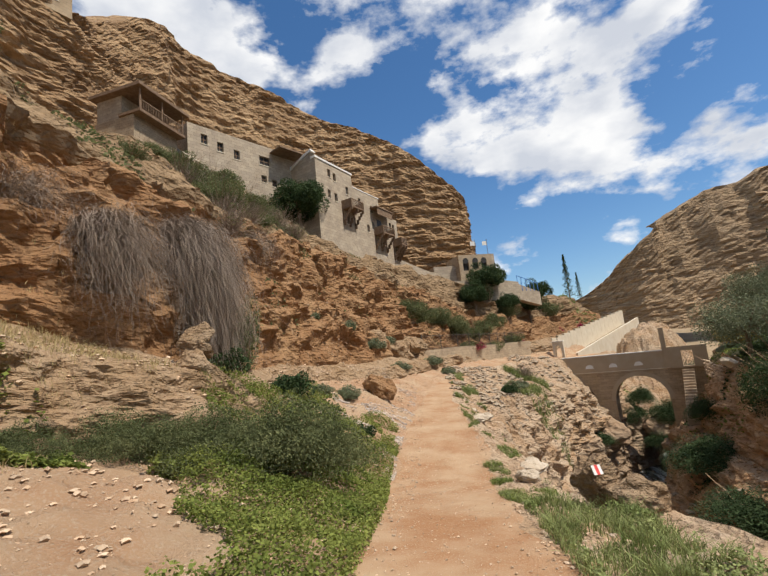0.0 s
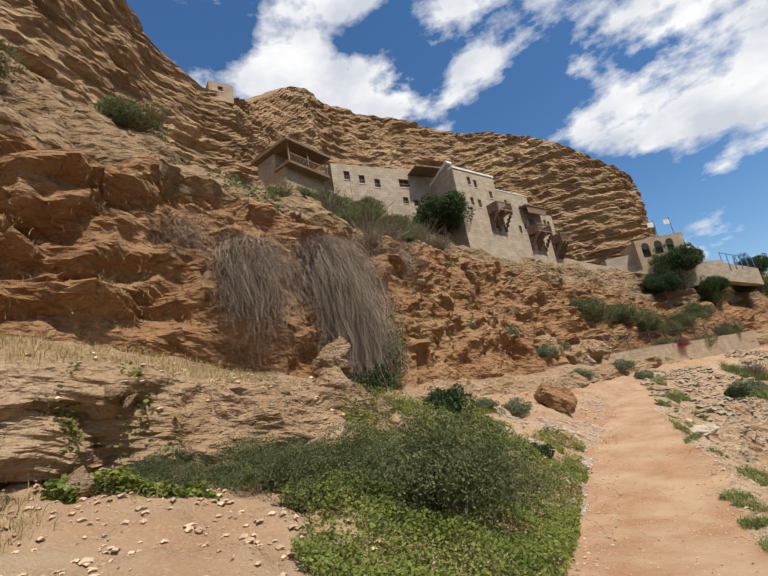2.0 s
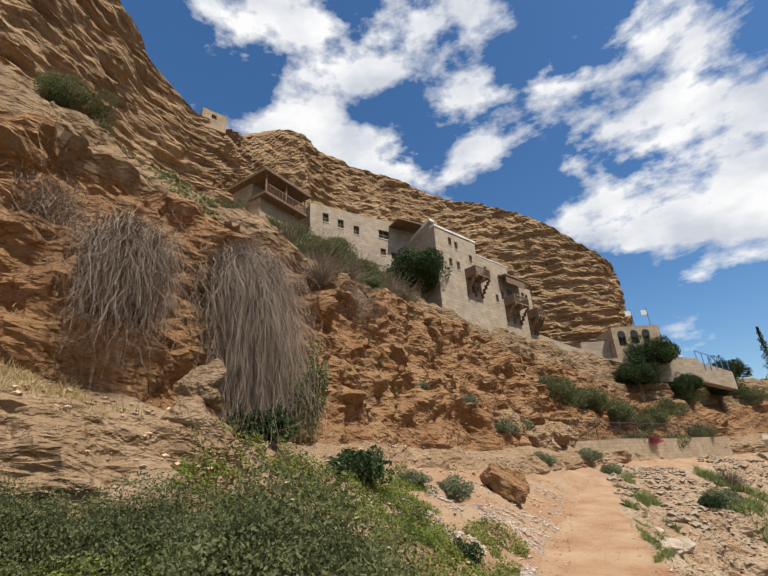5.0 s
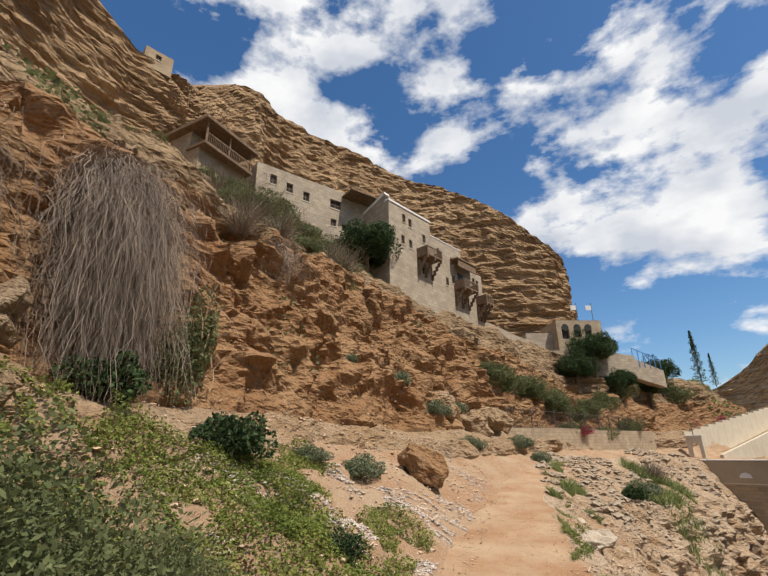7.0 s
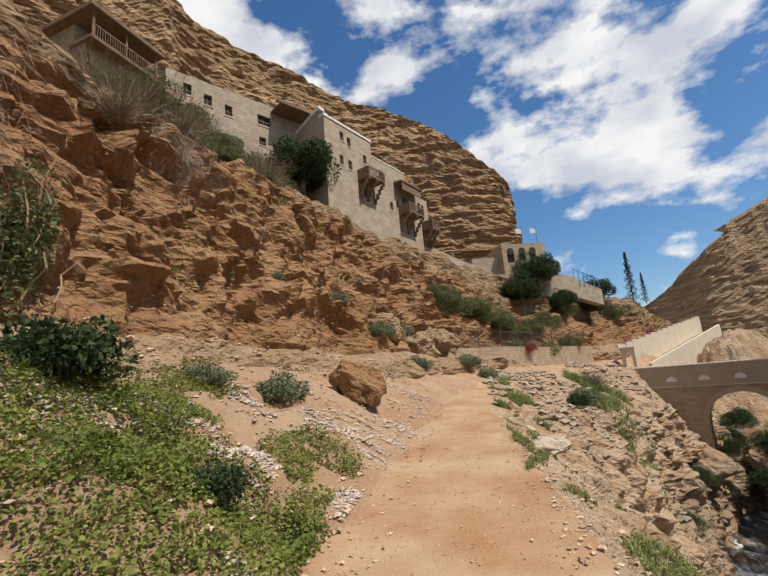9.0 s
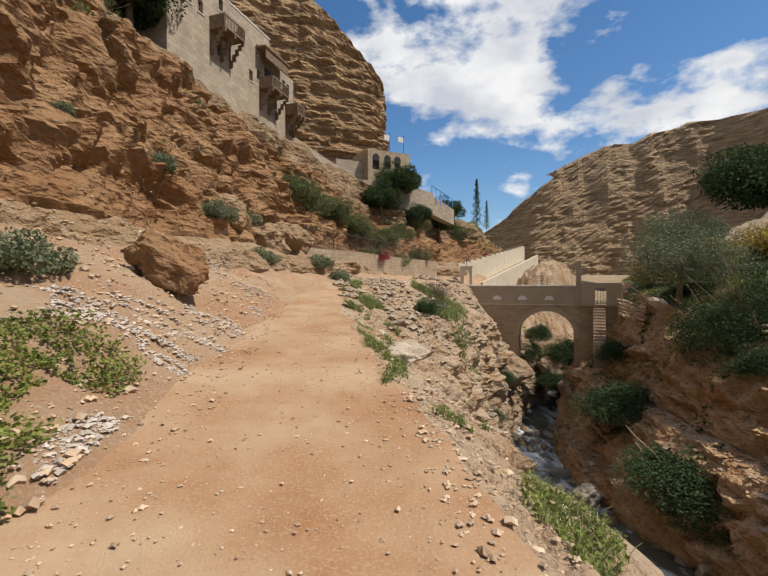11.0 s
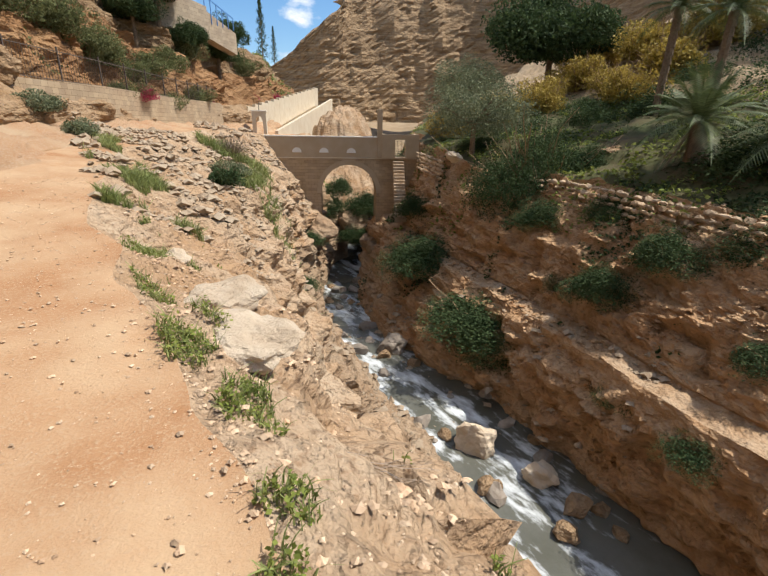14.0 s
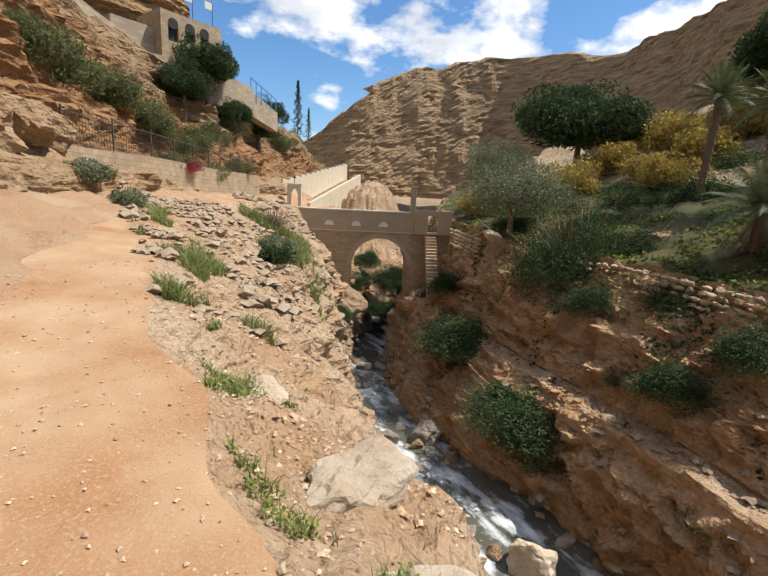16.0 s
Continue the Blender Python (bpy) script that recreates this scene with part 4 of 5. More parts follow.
# ---- plants ----
def leaf_cloud(rng, n, radii, size, lobes=14, fill=0.55, droop=0.0, slim=0.5):
    """Leaves gathered in lobes within an ellipsoid standing on z = 0."""
    c = rng.normal(size=(lobes, 3))
    c /= np.linalg.norm(c, axis=1, keepdims=True)
    c *= rng.uniform(fill * 0.6, 0.86, (lobes, 1))
    c[:, 2] = np.abs(c[:, 2]) * 0.9 - 0.1
    k = rng.integers(0, lobes, n)
    d = rng.normal(size=(n, 3))
    d /= np.linalg.norm(d, axis=1, keepdims=True)
    lob = rng.uniform(0.2, 0.42, lobes)[k][:, None]
    p = (c[k] + d * lob * rng.uniform(0.45, 1.08, (n, 1)) ** 0.5)
    p = p * np.array(radii) + np.array([0, 0, radii[2] * 0.32])
    p[:, 2] = np.maximum(p[:, 2], 0.03) - droop * (np.hypot(p[:, 0], p[:, 1]) / radii[0]) ** 2
    a = rng.normal(size=(n, 3)) + d * 0.5
    a /= np.linalg.norm(a, axis=1, keepdims=True)
    b = np.cross(a, rng.normal(size=(n, 3)))
    b /= np.linalg.norm(b, axis=1, keepdims=True) + 1e-9
    s = (size * rng.uniform(0.55, 1.3, (n, 1)))
    V = np.stack([p - a * s, p + b * s * slim, p + a * s, p - b * s * slim], 1).reshape(-1, 3)
    F = np.arange(4 * n).reshape(-1, 4)
    return V, F


def ribbons(rng, starts, steps, width):
    """Thin strands: starts (n, 3), steps (k, n, 3)."""
    pts = np.concatenate([starts[None], starts[None] + np.cumsum(steps, 0)], 0)
    k, n, _ = pts.shape
    side = rng.normal(size=(n, 3))
    side[:, 2] *= 0.2
    side /= np.linalg.norm(side, axis=1, keepdims=True)
    w = width * np.linspace(1, 0.35, k)[:, None, None]
    A, B = pts - side * w, pts + side * w
    V = np.stack([A, B], 2).transpose(1, 0, 2, 3).reshape(-1, 3)
    idx = (np.arange(n)[:, None] * 2 * k + 2 * np.arange(k - 1)[None]).reshape(-1)
    return V, np.stack([idx, idx + 1, idx + 3, idx + 2], -1)


def stems(rng, n, radii, width):
    s = rng.normal(size=(n, 3)) * np.array([0.06, 0.06, 0]) * radii[0]
    aim = rng.normal(size=(n, 3)) * np.array([0.5, 0.5, 0.25]) * np.array(radii) + np.array([0, 0, radii[2] * 0.85])
    return ribbons(rng, s, np.stack([aim / 5 + rng.normal(size=(n, 3)) * 0.05 * radii[2] for _ in range(5)], 0), width)


def shrub(name, seed, radii, n, size, m, label, cat="bush", stem_m=None, stem_n=30, **kw):
    rng = np.random.default_rng(seed)
    t = thing(name, pose(0, 0, -500), label, cat)
    mesh_ob("foliage", *leaf_cloud(rng, n, radii, size, **kw), m, t)
    mesh_ob("branchwork", *stems(rng, stem_n, radii, 0.012 * max(1, radii[2])), stem_m or M_BROWNTWIG, t)
    return t


USED = set()


def put(t, x, y, z=None, s=1.0, rz=0.0, sz=None, label=""):
    """The first call moves the thing itself, later ones copy it."""
    z = ground_z(x, y) - 0.06 if z is None else z
    m = pose(x, y, z, 0, 0, rz) @ Matrix.Diagonal((s, s, sz or s, 1))
    if t.name in USED:
        t = copy_thing(t, m)
    else:
        USED.add(t.name)
        t.matrix_basis = m
    t["group"] = t.name.split(".")[0].replace("_", " ") + " group"
    if label:
        t["label"] = label
    return t


R = random.Random(4)
big = shrub("dense_bush", 1, (2.1, 1.5, 1.15), 38000, 0.026, M_OLIVE, "dense rounded olive-green bush beside the path", lobes=64, stem_n=6)
put(big, -3.0, 8.7, s=1.0, rz=-20)
put(big, -4.4, 8.2, s=0.7, rz=80, label="lower spreading end of the olive-green thicket")
put(big, -5.4, 7.4, s=0.6, rz=210, label="low olive-green bush spreading towards the rocks")
put(big, -6.3, 6.4, s=0.45, rz=300, label="low olive-green bush at the foot of the shelf")
put(big, -2.6, 10.2, s=0.6, rz=150, label="small olive-green bush joined to the thicket")
dark = shrub("dark_bush", 2, (0.85, 0.8, 0.85), 4200, 0.05, M_DEEP, "glossy dark green bush at the foot of the rocks", lobes=22, slim=0.6)
put(dark, -5.9, 12.3, s=0.9)
put(dark, -4.4, 13.6, s=1.0, rz=60)
put(dark, -2.3, 13.3, s=0.55, rz=120, label="dark green weed clump beside the gravel")
put(dark, 4.9, 31.5, s=0.9, rz=30, label="dark green cushion bush on the rim")
put(dark, 0.9, 36.0, s=0.6, rz=200, label="dark green bush at the foot of the garden wall")
grey = shrub("saltbush", 3, (0.75, 0.65, 0.55), 5200, 0.032, M_GREY, "grey-green rounded saltbush on the scree", lobes=26)
for x, y, s in ((-3.6, 17.9, 1.0), (-4.1, 16.1, 0.6), (-5.0, 26.5, 1.1), (-3.6, 28.6, 1.2), (-2.2, 29.6, 1.0), (-6.2, 23.5, 0.7), (5.6, 33.8, 1.1), (6.6, 36.2, 1.0), (-3.3, 33.0, 1.3), (1.0, 34.2, 1.0), (-0.2, 36.5, 1.3)):
    put(grey, x, y, s=s, rz=R.uniform(0, 360))
slope_bush = shrub("slope_scrub", 5, (2.3, 2.0, 1.5), 13000, 0.06, M_OLIVE, "tangled olive scrub on the rocky slope", lobes=30, stem_n=160)
for x, y, s, rz in ((-11, 23, 0.9, 0), (-12.5, 26.5, 1.0, 50), (-14, 29.5, 1.05, 100), (-12, 29, 0.9, 160), (-10, 26, 0.7, 220), (-13.5, 24.5, 0.7, 270), (-9.6, 31.5, 0.7, 20), (-11.5, 32.5, 0.75, 70), (-14.5, 27.5, 0.6, 140), (-13, 18, 0.7, 10), (-15, 12, 0.8, 40), (-14, 6, 0.9, 90), (4, 47, 0.8, 0), (7, 52, 0.8, 30), (-1.5, 41, 0.7, 0), (10, 57, 0.9, 0), (-9.9, 21, 0.8, 0), (-16.8, 28.6, 0.9, 10), (-16.6, 31.5, 0.9, 60), (-15.8, 34.3, 0.8, 110), (-17.5, 26, 0.8, 200), (-13.2, 37.5, 0.7, 20), (-14, 35.5, 1.0, 10)):
    put(slope_bush, x, y, s=s, rz=rz)
twig_bush = shrub("bare_scrub", 6, (1.6, 1.5, 1.2), 500, 0.05, M_OLIVE, "leafless grey-brown twiggy scrub on the slope", lobes=20, stem_m=M_DRY, stem_n=520)
for x, y, s in ((-9.4, 20, 0.9), (-8.9, 22, 0.9), (-10.5, 31, 1.2), (-8.4, 18.6, 0.8), (-12.5, 22, 1.2), (-8, 27, 0.9), (-13, 27.5, 0.9), (0.8, 45.6, 1.0), (5.2, 22.5, 0.5), (7.6, 40.5, 0.9)):
    put(twig_bush, x, y, s=s, rz=R.uniform(0, 360))
garden = shrub("garden_hedge", 7, (1.9, 1.3, 1.7), 10000, 0.055, M_OLIVE, "leafy garden shrub behind the fence", lobes=26)
bloom = shrub("bougainvillea", 8, (1.7, 0.8, 0.9), 2400, 0.045, M_FLOWER, "magenta bougainvillea spilling over the garden wall", lobes=16, droop=0.7)
for k, (x, y, s) in enumerate(((0.9, 39.5, 0.9), (2.0, 41.5, 1.0), (3.4, 43.5, 0.9), (5.0, 46, 1.0), (7.0, 49, 0.8), (8.8, 52, 0.9), (10.8, 56, 0.9), (13, 62, 1.0), (16.6, 70, 1.1), (19, 72.5, 1.1), (23, 76, 1.2))):
    put(garden, x - 2.5, y + 1.4, s=s * 1.15, rz=k * 70, z=max(1.6, ground_z(x - 2.5, y + 1.4) - 0.2))
for k, (x, y, s) in enumerate(((5.6, 47.0, 0.8), (12.4, 60, 0.8), (17.6, 70.4, 0.9), (21.5, 74.6, 0.9), (26.5, 80, 0.9), (10, 57.5, 0.5))):
    put(bloom, x - 0.7, y + 0.1, s=s * 1.1, rz=58, z=1.9 + 0.11 * max(0, y - 62))


def tree(name, seed, h, radii, n, size, m, label, lobes=40, lean=0.0):
    rng = np.random.default_rng(seed)
    t = thing(name, pose(0, 0, -500), label, "tree")
    bm = bmesh.new()
    def limb(a, b, r0, r1):
        d = b - a
        bmesh.ops.create_cone(bm, cap_ends=True, segments=8, radius1=r0, radius2=r1, depth=d.length, matrix=Matrix.Translation((a + b) / 2) @ d.to_track_quat("Z", "Y").to_matrix().to_4x4())
    top = Vector((lean, 0, h * 0.5))
    limb(Vector((0, 0, -0.4)), top, h * 0.035, h * 0.024)
    for k in range(7):
        a = k * 0.9
        limb(top, Vector((lean + radii[0] * 0.6 * math.cos(a), radii[1] * 0.6 * math.sin(a), h * 0.5 + radii[2] * (0.15 + 0.06 * k))), h * 0.018, h * 0.006)
    part("trunk", bm, M_BARK, t)
    V, F = leaf_cloud(rng, n, radii, size, lobes=lobes)
    mesh_ob("crown", V + np.array([lean, 0, h * 0.38]), F, m, t)
    return t


fig = tree("broadleaf_tree", 11, 7.0, (3.0, 3.0, 3.2), 22000, 0.1, M_DEEP, "dark green broadleaf tree beside the monastery hall")
put(fig, -11.0, 39.6, z=13.2, s=1.05)
put(fig, 8.6, 61.5, s=0.9, rz=60, label="dark green tree below the terrace wall")
put(fig, 6.4, 59.6, s=0.7, rz=190, label="dark bushy tree on the slope below the terrace")
put(fig, 11.0, 63.0, s=0.6, rz=20, label="small dark tree beside the tower")
put(fig, 15.5, 70.0, s=0.8, rz=200, label="green tree behind the tower")
put(fig, 18.5, 76.0, s=0.8, rz=100, label="green tree on the far terrace")
oak = tree("carob_tree", 12, 12.0, (8.2, 7.0, 6.0), 42000, 0.2, M_DEEP, "broad dense dark green tree above the gorge", lobes=60)
put(oak, 53, 56, s=1.15, z=3.2)
put(oak, 66, 38, s=0.9, rz=70)
olive = tree("grey_tree", 13, 9.0, (5.6, 5.0, 5.0), 22000, 0.1, M_GREY, "feathery grey-green tree on the terrace", lobes=50)
put(olive, 28.2, 43.4, z=-3.0, s=0.85)
put(olive, 40, 57, s=1.0, rz=30)
put(olive, 34, 62, s=0.75, rz=90)
put(olive, 60, 30, s=1.0, rz=40)
gold = shrub("yellow_scrub", 14, (4.0, 3.4, 3.0), 7000, 0.15, M_YELLOW, "tall yellowing scrub on the terrace", lobes=40, stem_n=200)
for x, y, s in ((50, 49, 1.1), (45, 50, 0.8), (56, 45, 1.1), (36.5, 49, 0.75), (60, 40, 1.1), (48, 44, 0.7), (63, 50, 1.1), (41, 47, 0.7), (44, 40, 0.8), (53, 41, 1.0), (68, 44, 1.2), (40, 51, 0.8), (57, 52, 1.0), (33, 52, 0.7)):
    put(gold, x, y, s=s, rz=R.uniform(0, 360))
overhang = shrub("overhanging_bush", 15, (6.6, 5.2, 5.2), 52000, 0.09, M_DEEP, "huge dark bush hanging over the bank edge", lobes=60, droop=1.6, stem_n=120)
put(overhang, 28.2, 37.2, z=-4.6, s=0.86)
bank_bush = shrub("bank_bush", 16, (2.0, 1.8, 2.2), 17000, 0.05, M_DEEP, "leafy dark bush clinging to the gorge bank", lobes=55, droop=1.0, stem_n=6)
for x, y, z, s in ((19.9, 32.0, -12.4, 1.5), (19.4, 33.6, -11.2, 1.1), (22.0, 42.0, -9.6, 1.3), (21.4, 26.5, -7.2, 0.8), (22.6, 24.4, -5.2, 0.9), (24.2, 21.6, -4.2, 0.9), (20.4, 19.2, -7.4, 0.7), (30, 24, -2.0, 1.6), (33, 20.5, -1.6, 1.7), (31, 34.5, -2.4, 1.1), (36, 35, -1.2, 1.3), (31.5, 50, -1.8, 0.9), (24.6, 62.6, -8.5, 0.9), (26.4, 63.4, -7, 0.9), (29, 62, -9, 1.0), (25.5, 47, -6.8, 0.9), (24.8, 33, -5.0, 0.7), (18.5, 23.2, -10.3, 0.5), (17.3, 19.6, -10.2, 0.6), (16.2, 50.5, -9.0, 0.6), (11.6, 41, -9.4, 0.5), (27, 60, -12, 1.0), (40, 40, 0.4, 1.5), (27, 16, -2.6, 1.6), (38, 27, -0.4, 1.6), (34, 40, -1.5, 1.4), (38, 44, -0.6, 1.4), (43, 36, 0.8, 1.6), (36, 31, -1, 1.2), (42, 28, 0.5, 1.7), (33, 46, -1.4, 1.2), (40, 22, 0.3, 1.8), (47, 30, 1.5, 1.8), (36, 18, -0.5, 1.8), (52, 36, 4, 1.8), (30.5, 45, -1.6, 0.9), (44, 44, 1.6, 1.4), (58, 34, 6, 2.0), (54, 28, 4.5, 2.2), (46, 22, 1.5, 2.2), (24, 63, -9, 1.0), (25.5, 29, -4.2, 0.7), (22.5, 29.5, -8.0, 0.5)):
    put(bank_bush, x, y, z=z, s=s * R.uniform(0.9, 1.25), rz=R.uniform(0, 360), sz=s * R.uniform(0.55, 0.85))


def palm(seed, h, crown, n, label, skirt=0):
    rng = np.random.default_rng(seed)
    t = thing("date_palm", pose(0, 0, -500), label, "palm tree")
    bm = bmesh.new()
    for k in range(int(h / 0.3)):
        r = 0.3 + 0.04 * (k % 2)
        bmesh.ops.create_cone(bm, cap_ends=True, segments=9, radius1=r, radius2=r * 0.86, depth=0.34, matrix=Matrix.Translation((0.02 * k, 0, 0.3 * k)))
    part("trunk", bm, M_BARK, t)
    def frond(az, el, ln, m, droopy):
        k = 16
        s = np.linspace(0, 1, k)
        r = ln * s * np.cos(el) * (1 - 0.12 * s)
        z = ln * (s * np.sin(el) - droopy * s * s)
        P = np.stack([r * math.cos(az), r * math.sin(az), z], -1) + np.array([0.02 * h / 0.3, 0, h])
        side = np.array([-math.sin(az), math.cos(az), 0.0])
        V, F = [], []
        for i in range(1, k):
            w = ln * 0.2 * math.sin(math.pi * min(1, s[i] * 0.9 + 0.12)) + 0.05
            tan = P[i] - P[i - 1]
            tan /= np.linalg.norm(tan)
            for sg in (-1, 1):
                for off in (0.0, 0.5):
                    base = P[i - 1] + (P[i] - P[i - 1]) * off
                    tip = base + side * sg * w * 0.8 + tan * w * 0.7 - np.array([0, 0, w * 0.25])
                    o = len(V)
                    V += [base - tan * 0.03 * ln / 3, base + tan * 0.03 * ln / 3, tip]
                    F.append((o, o + 1, o + 2))
            o = len(V)
            V += [P[i - 1] + side * 0.025, P[i - 1] - side * 0.025, P[i] - side * 0.018, P[i] + side * 0.018]
            F.append((o, o + 1, o + 2, o + 3))
        mesh_ob("frond", V, F, m, t)
    for k in range(n):
        frond(k * 2.399, radians(75 - 80 * (k / n)), crown * rng.uniform(0.85, 1.1), M_PALM, 0.25 + 0.35 * k / n)
    for k in range(skirt):
        frond(k * 2.1, radians(-50 - 25 * rng.uniform()), crown * 0.8, M_DRY, 0.2)
    return t


put(palm(21, 9.6, 4.0, 34, "tall date palm with feathery crown on the terrace"), 40.5, 35.5, z=0.0)
put(palm(22, 8.4, 4.2, 34, "tall date palm leaning above the terrace scrub"), 38.8, 31.0, z=0.0)
put(palm(23, 3.4, 4.4, 38, "short shaggy date palm with dead fronds", skirt=22), 29.6, 27.6, z=-2.2)
put(palm(24, 3.0, 4.2, 34, "low shaggy date palm at the terrace edge", skirt=18), 28.5, 22.6, z=-2.4)
cyp = thing("cypress", pose(0, 0, -500), "slender dark cypress on the ridge", "tree")
_rng = np.random.default_rng(31)
_n = 2300
_z = _rng.uniform(0, 1, _n) ** 0.8
_a = _rng.uniform(0, 6.283, _n)
_r = 1.7 * (1 - _z) ** 0.75 * _rng.uniform(0.3, 1.0, _n) * (0.75 + 0.35 * np.sin(_z * 40 + _a))
_p = np.stack([_r * np.cos(_a), _r * np.sin(_a), 0.6 + 10.5 * _z], -1)
_d = _rng.normal(size=(_n, 3)) * 0.14
_d[:, 2] = np.abs(_d[:, 2]) + 0.1
_e = _rng.normal(size=(_n, 3)) * 0.09
mesh_ob("crown", np.stack([_p, _p + _e, _p + _d], 1).reshape(-1, 3), np.arange(3 * _n).reshape(-1, 3), M_DEEP, cyp)
_bm = bmesh.new()
bmesh.ops.create_cone(_bm, cap_ends=True, segments=7, radius1=0.16, radius2=0.03, depth=10, matrix=Matrix.Translation((0, 0, 5)))
part("trunk", _bm, M_BARK, cyp)
put(cyp, 29.6, 95, z=10.3, s=0.85)
put(cyp, 31.6, 95, z=10.0, s=0.6, label="short dark cypress on the ridge")


# hanging dry creepers on the outcrop
def creeper(name, x, y, top, bottom, width, n, out, m, label, seed):
    rng = np.random.default_rng(seed)
    t = thing(name, pose(x, y, bottom), label, "creeper")
    h = top - bottom
    u = rng.normal(size=n) * 0.42
    s0 = np.stack([-0.35 * u * width * 0.5 - rng.uniform(0, 0.9, n), u * width, h - 0.5 * u * u * width + -np.abs(rng.normal(size=n)) * 0.45 * h * 0.6 + 0.25], -1)
    k = 9
    st = []
    spread = rng.normal(size=(n, 3)) * np.array([0.3, 0.35, 0]) + np.array([out, -0.1, 0])
    fall = h * rng.uniform(0.25, 0.95, n) / k
    for i in range(k):
        f = i / (k - 1)
        st.append(np.stack([spread[:, 0] * (0.30 * (1 - f) ** 1.5), spread[:, 1] * 0.25 * (1 - f), (0.12 * (f < 0.1) - 1.12 * fall * min(1, 0.25 + 1.4 * f))], -1) + rng.normal(size=(n, 3)) * 0.085)
    mesh_ob("tangle", *ribbons(rng, s0, np.stack(st, 0), 0.0055), m, t)
    return t


creeper("dry_creeper", -7.1, 12.6, 6.3, 1.9, 0.8, 5600, 1.15, M_DRY, "grey dry creeper hanging over the rock hollow", 41)
creeper("dry_creeper", -7.6, 9.7, 5.6, 3.4, 0.42, 2200, 1.0, M_DRY, "grey dry creeper hanging from the outcrop", 42)
creeper("dry_creeper", -8.2, 20.6, 8.3, 6.3, 0.9, 700, 0.8, M_DRY, "small dry creeper above the red rocks", 43)
creeper("dry_creeper", -9.2, 9.2, 6.6, 5.4, 0.7, 400, 0.8, M_DRY, "small dry tuft on the outcrop", 44)
ivy = shrub("green_creeper", 45, (0.9, 0.9, 2.2), 5200, 0.045, M_OLIVE, "dark green creeper beside the dry one", lobes=26)
put(ivy, -6.3, 14.3, z=1.8)


# ground cover and grass, uncountable
def carpet(name, seed, n, pick, size, m, label, tall=0.14):
    rng = np.random.default_rng(seed)
    V, F = [], []
    pts = []
    while len(pts) < n:
        p = pick(rng)
        if p is not None:
            pts.append(p)
    p = np.array(pts)
    clump = (fbm(p * np.array([1.1, 1.1, 0]) + seed, 3) + 1) * 0.5
    p[:, 2] += rng.uniform(0.0, 1, len(p)) * tall * (0.3 + 1.2 * clump)
    a = rng.normal(size=p.shape) * np.array([1, 1, 0.45])
    a /= np.linalg.norm(a, axis=1, keepdims=True)
    b = np.cross(a, rng.normal(size=p.shape) * np.array([0.4, 0.4, 1]))
    b /= np.linalg.norm(b, axis=1, keepdims=True) + 1e-9
    s = size * rng.uniform(0.5, 1.3, (len(p), 1))
    V = np.stack([p - a * s, p + b * s * 0.8, p + a * s, p - b * s * 0.8], 1).reshape(-1, 3)
    ob = mesh_ob(name, V, np.arange(len(V)).reshape(-1, 4), m)
    return tagged(ob, label, "ground cover", kind="stuff")


def grass(name, seed, n, pick, h, m, label, width=0.006):
    rng = np.random.default_rng(seed)
    pts = []
    while len(pts) < n:
        p = pick(rng)
        if p is not None:
            pts.append(p)
    p = np.array(pts)
    L = h * rng.uniform(0.4, 1.2, (len(p), 1))
    lean = rng.normal(size=p.shape) * np.array([0.3, 0.3, 0])
    steps = np.stack([np.concatenate([lean[:, :2] * L * (0.3 + 0.35 * i), L * (0.5 - 0.12 * i)], 1) for i in range(3)], 0)
    ob = mesh_ob(name, *ribbons(rng, p, steps, width), m)
    return tagged(ob, label, "grass", kind="stuff")


def field(x0, x1, y0, y1, cut, seed, sc=0.8, inside=None):
    def pick(rng):
        x, y = rng.uniform(x0, x1), rng.uniform(y0, y1)
        if inside and not inside(x, y):
            return None
        if noise.fractal(Vector((x * sc, y * sc, seed)), 1.0, 2.0, 3) < cut:
            return None
        return (x, y, ground_z(x, y))
    return pick


def left_of_path(x, y):
    return x < np.interp(y, [0, 4, 8, 11, 14, 18], [-1.15, -1.05, -1.1, -1.35, -1.35, -1.2])


def green_zone(x, y):
    edge = np.interp(y, [2, 4, 5.5, 7, 9, 11, 14], [-2.0, -2.2, -2.9, -4.6, -5, -5.2, -4.2])
    return left_of_path(x, y) and x > edge + 0.3 * math.sin(y * 3)


carpet("ground_cover", 51, 80000, field(-5.6, -1.0, 2.4, 14.2, -0.55, 1, inside=green_zone), 0.023, M_GREEN, "fresh green mallow carpet beside the path", 0.26)
carpet("ground_cover", 52, 9000, field(-7.4, -3.0, 5.0, 9.5, -0.1, 2, inside=lambda x, y: 0.3 < x - np.interp(y, [4.7, 6.3, 7.8, 9.6], [-8.1, -7.0, -5.1, -4.2]) < 1.7), 0.04, M_GREEN, "fresh green weeds at the foot of the shelf", 0.22)
carpet("ground_cover", 53, 20000, field(-4.6, -1.5, 12.5, 16.4, -0.05, 3, inside=left_of_path), 0.02, M_GREEN, "patchy green weeds among the gravel", 0.16)
grass("grass", 61, 7000, field(1.15, 2.8, 1.5, 8.0, -0.12, 4), 0.17, M_GRASS, "long grass and weeds on the path verge")
carpet("ground_cover", 54, 7000, field(1.2, 2.8, 1.5, 8.5, -0.05, 5), 0.022, M_GRASS, "low weeds on the path verge", 0.14)
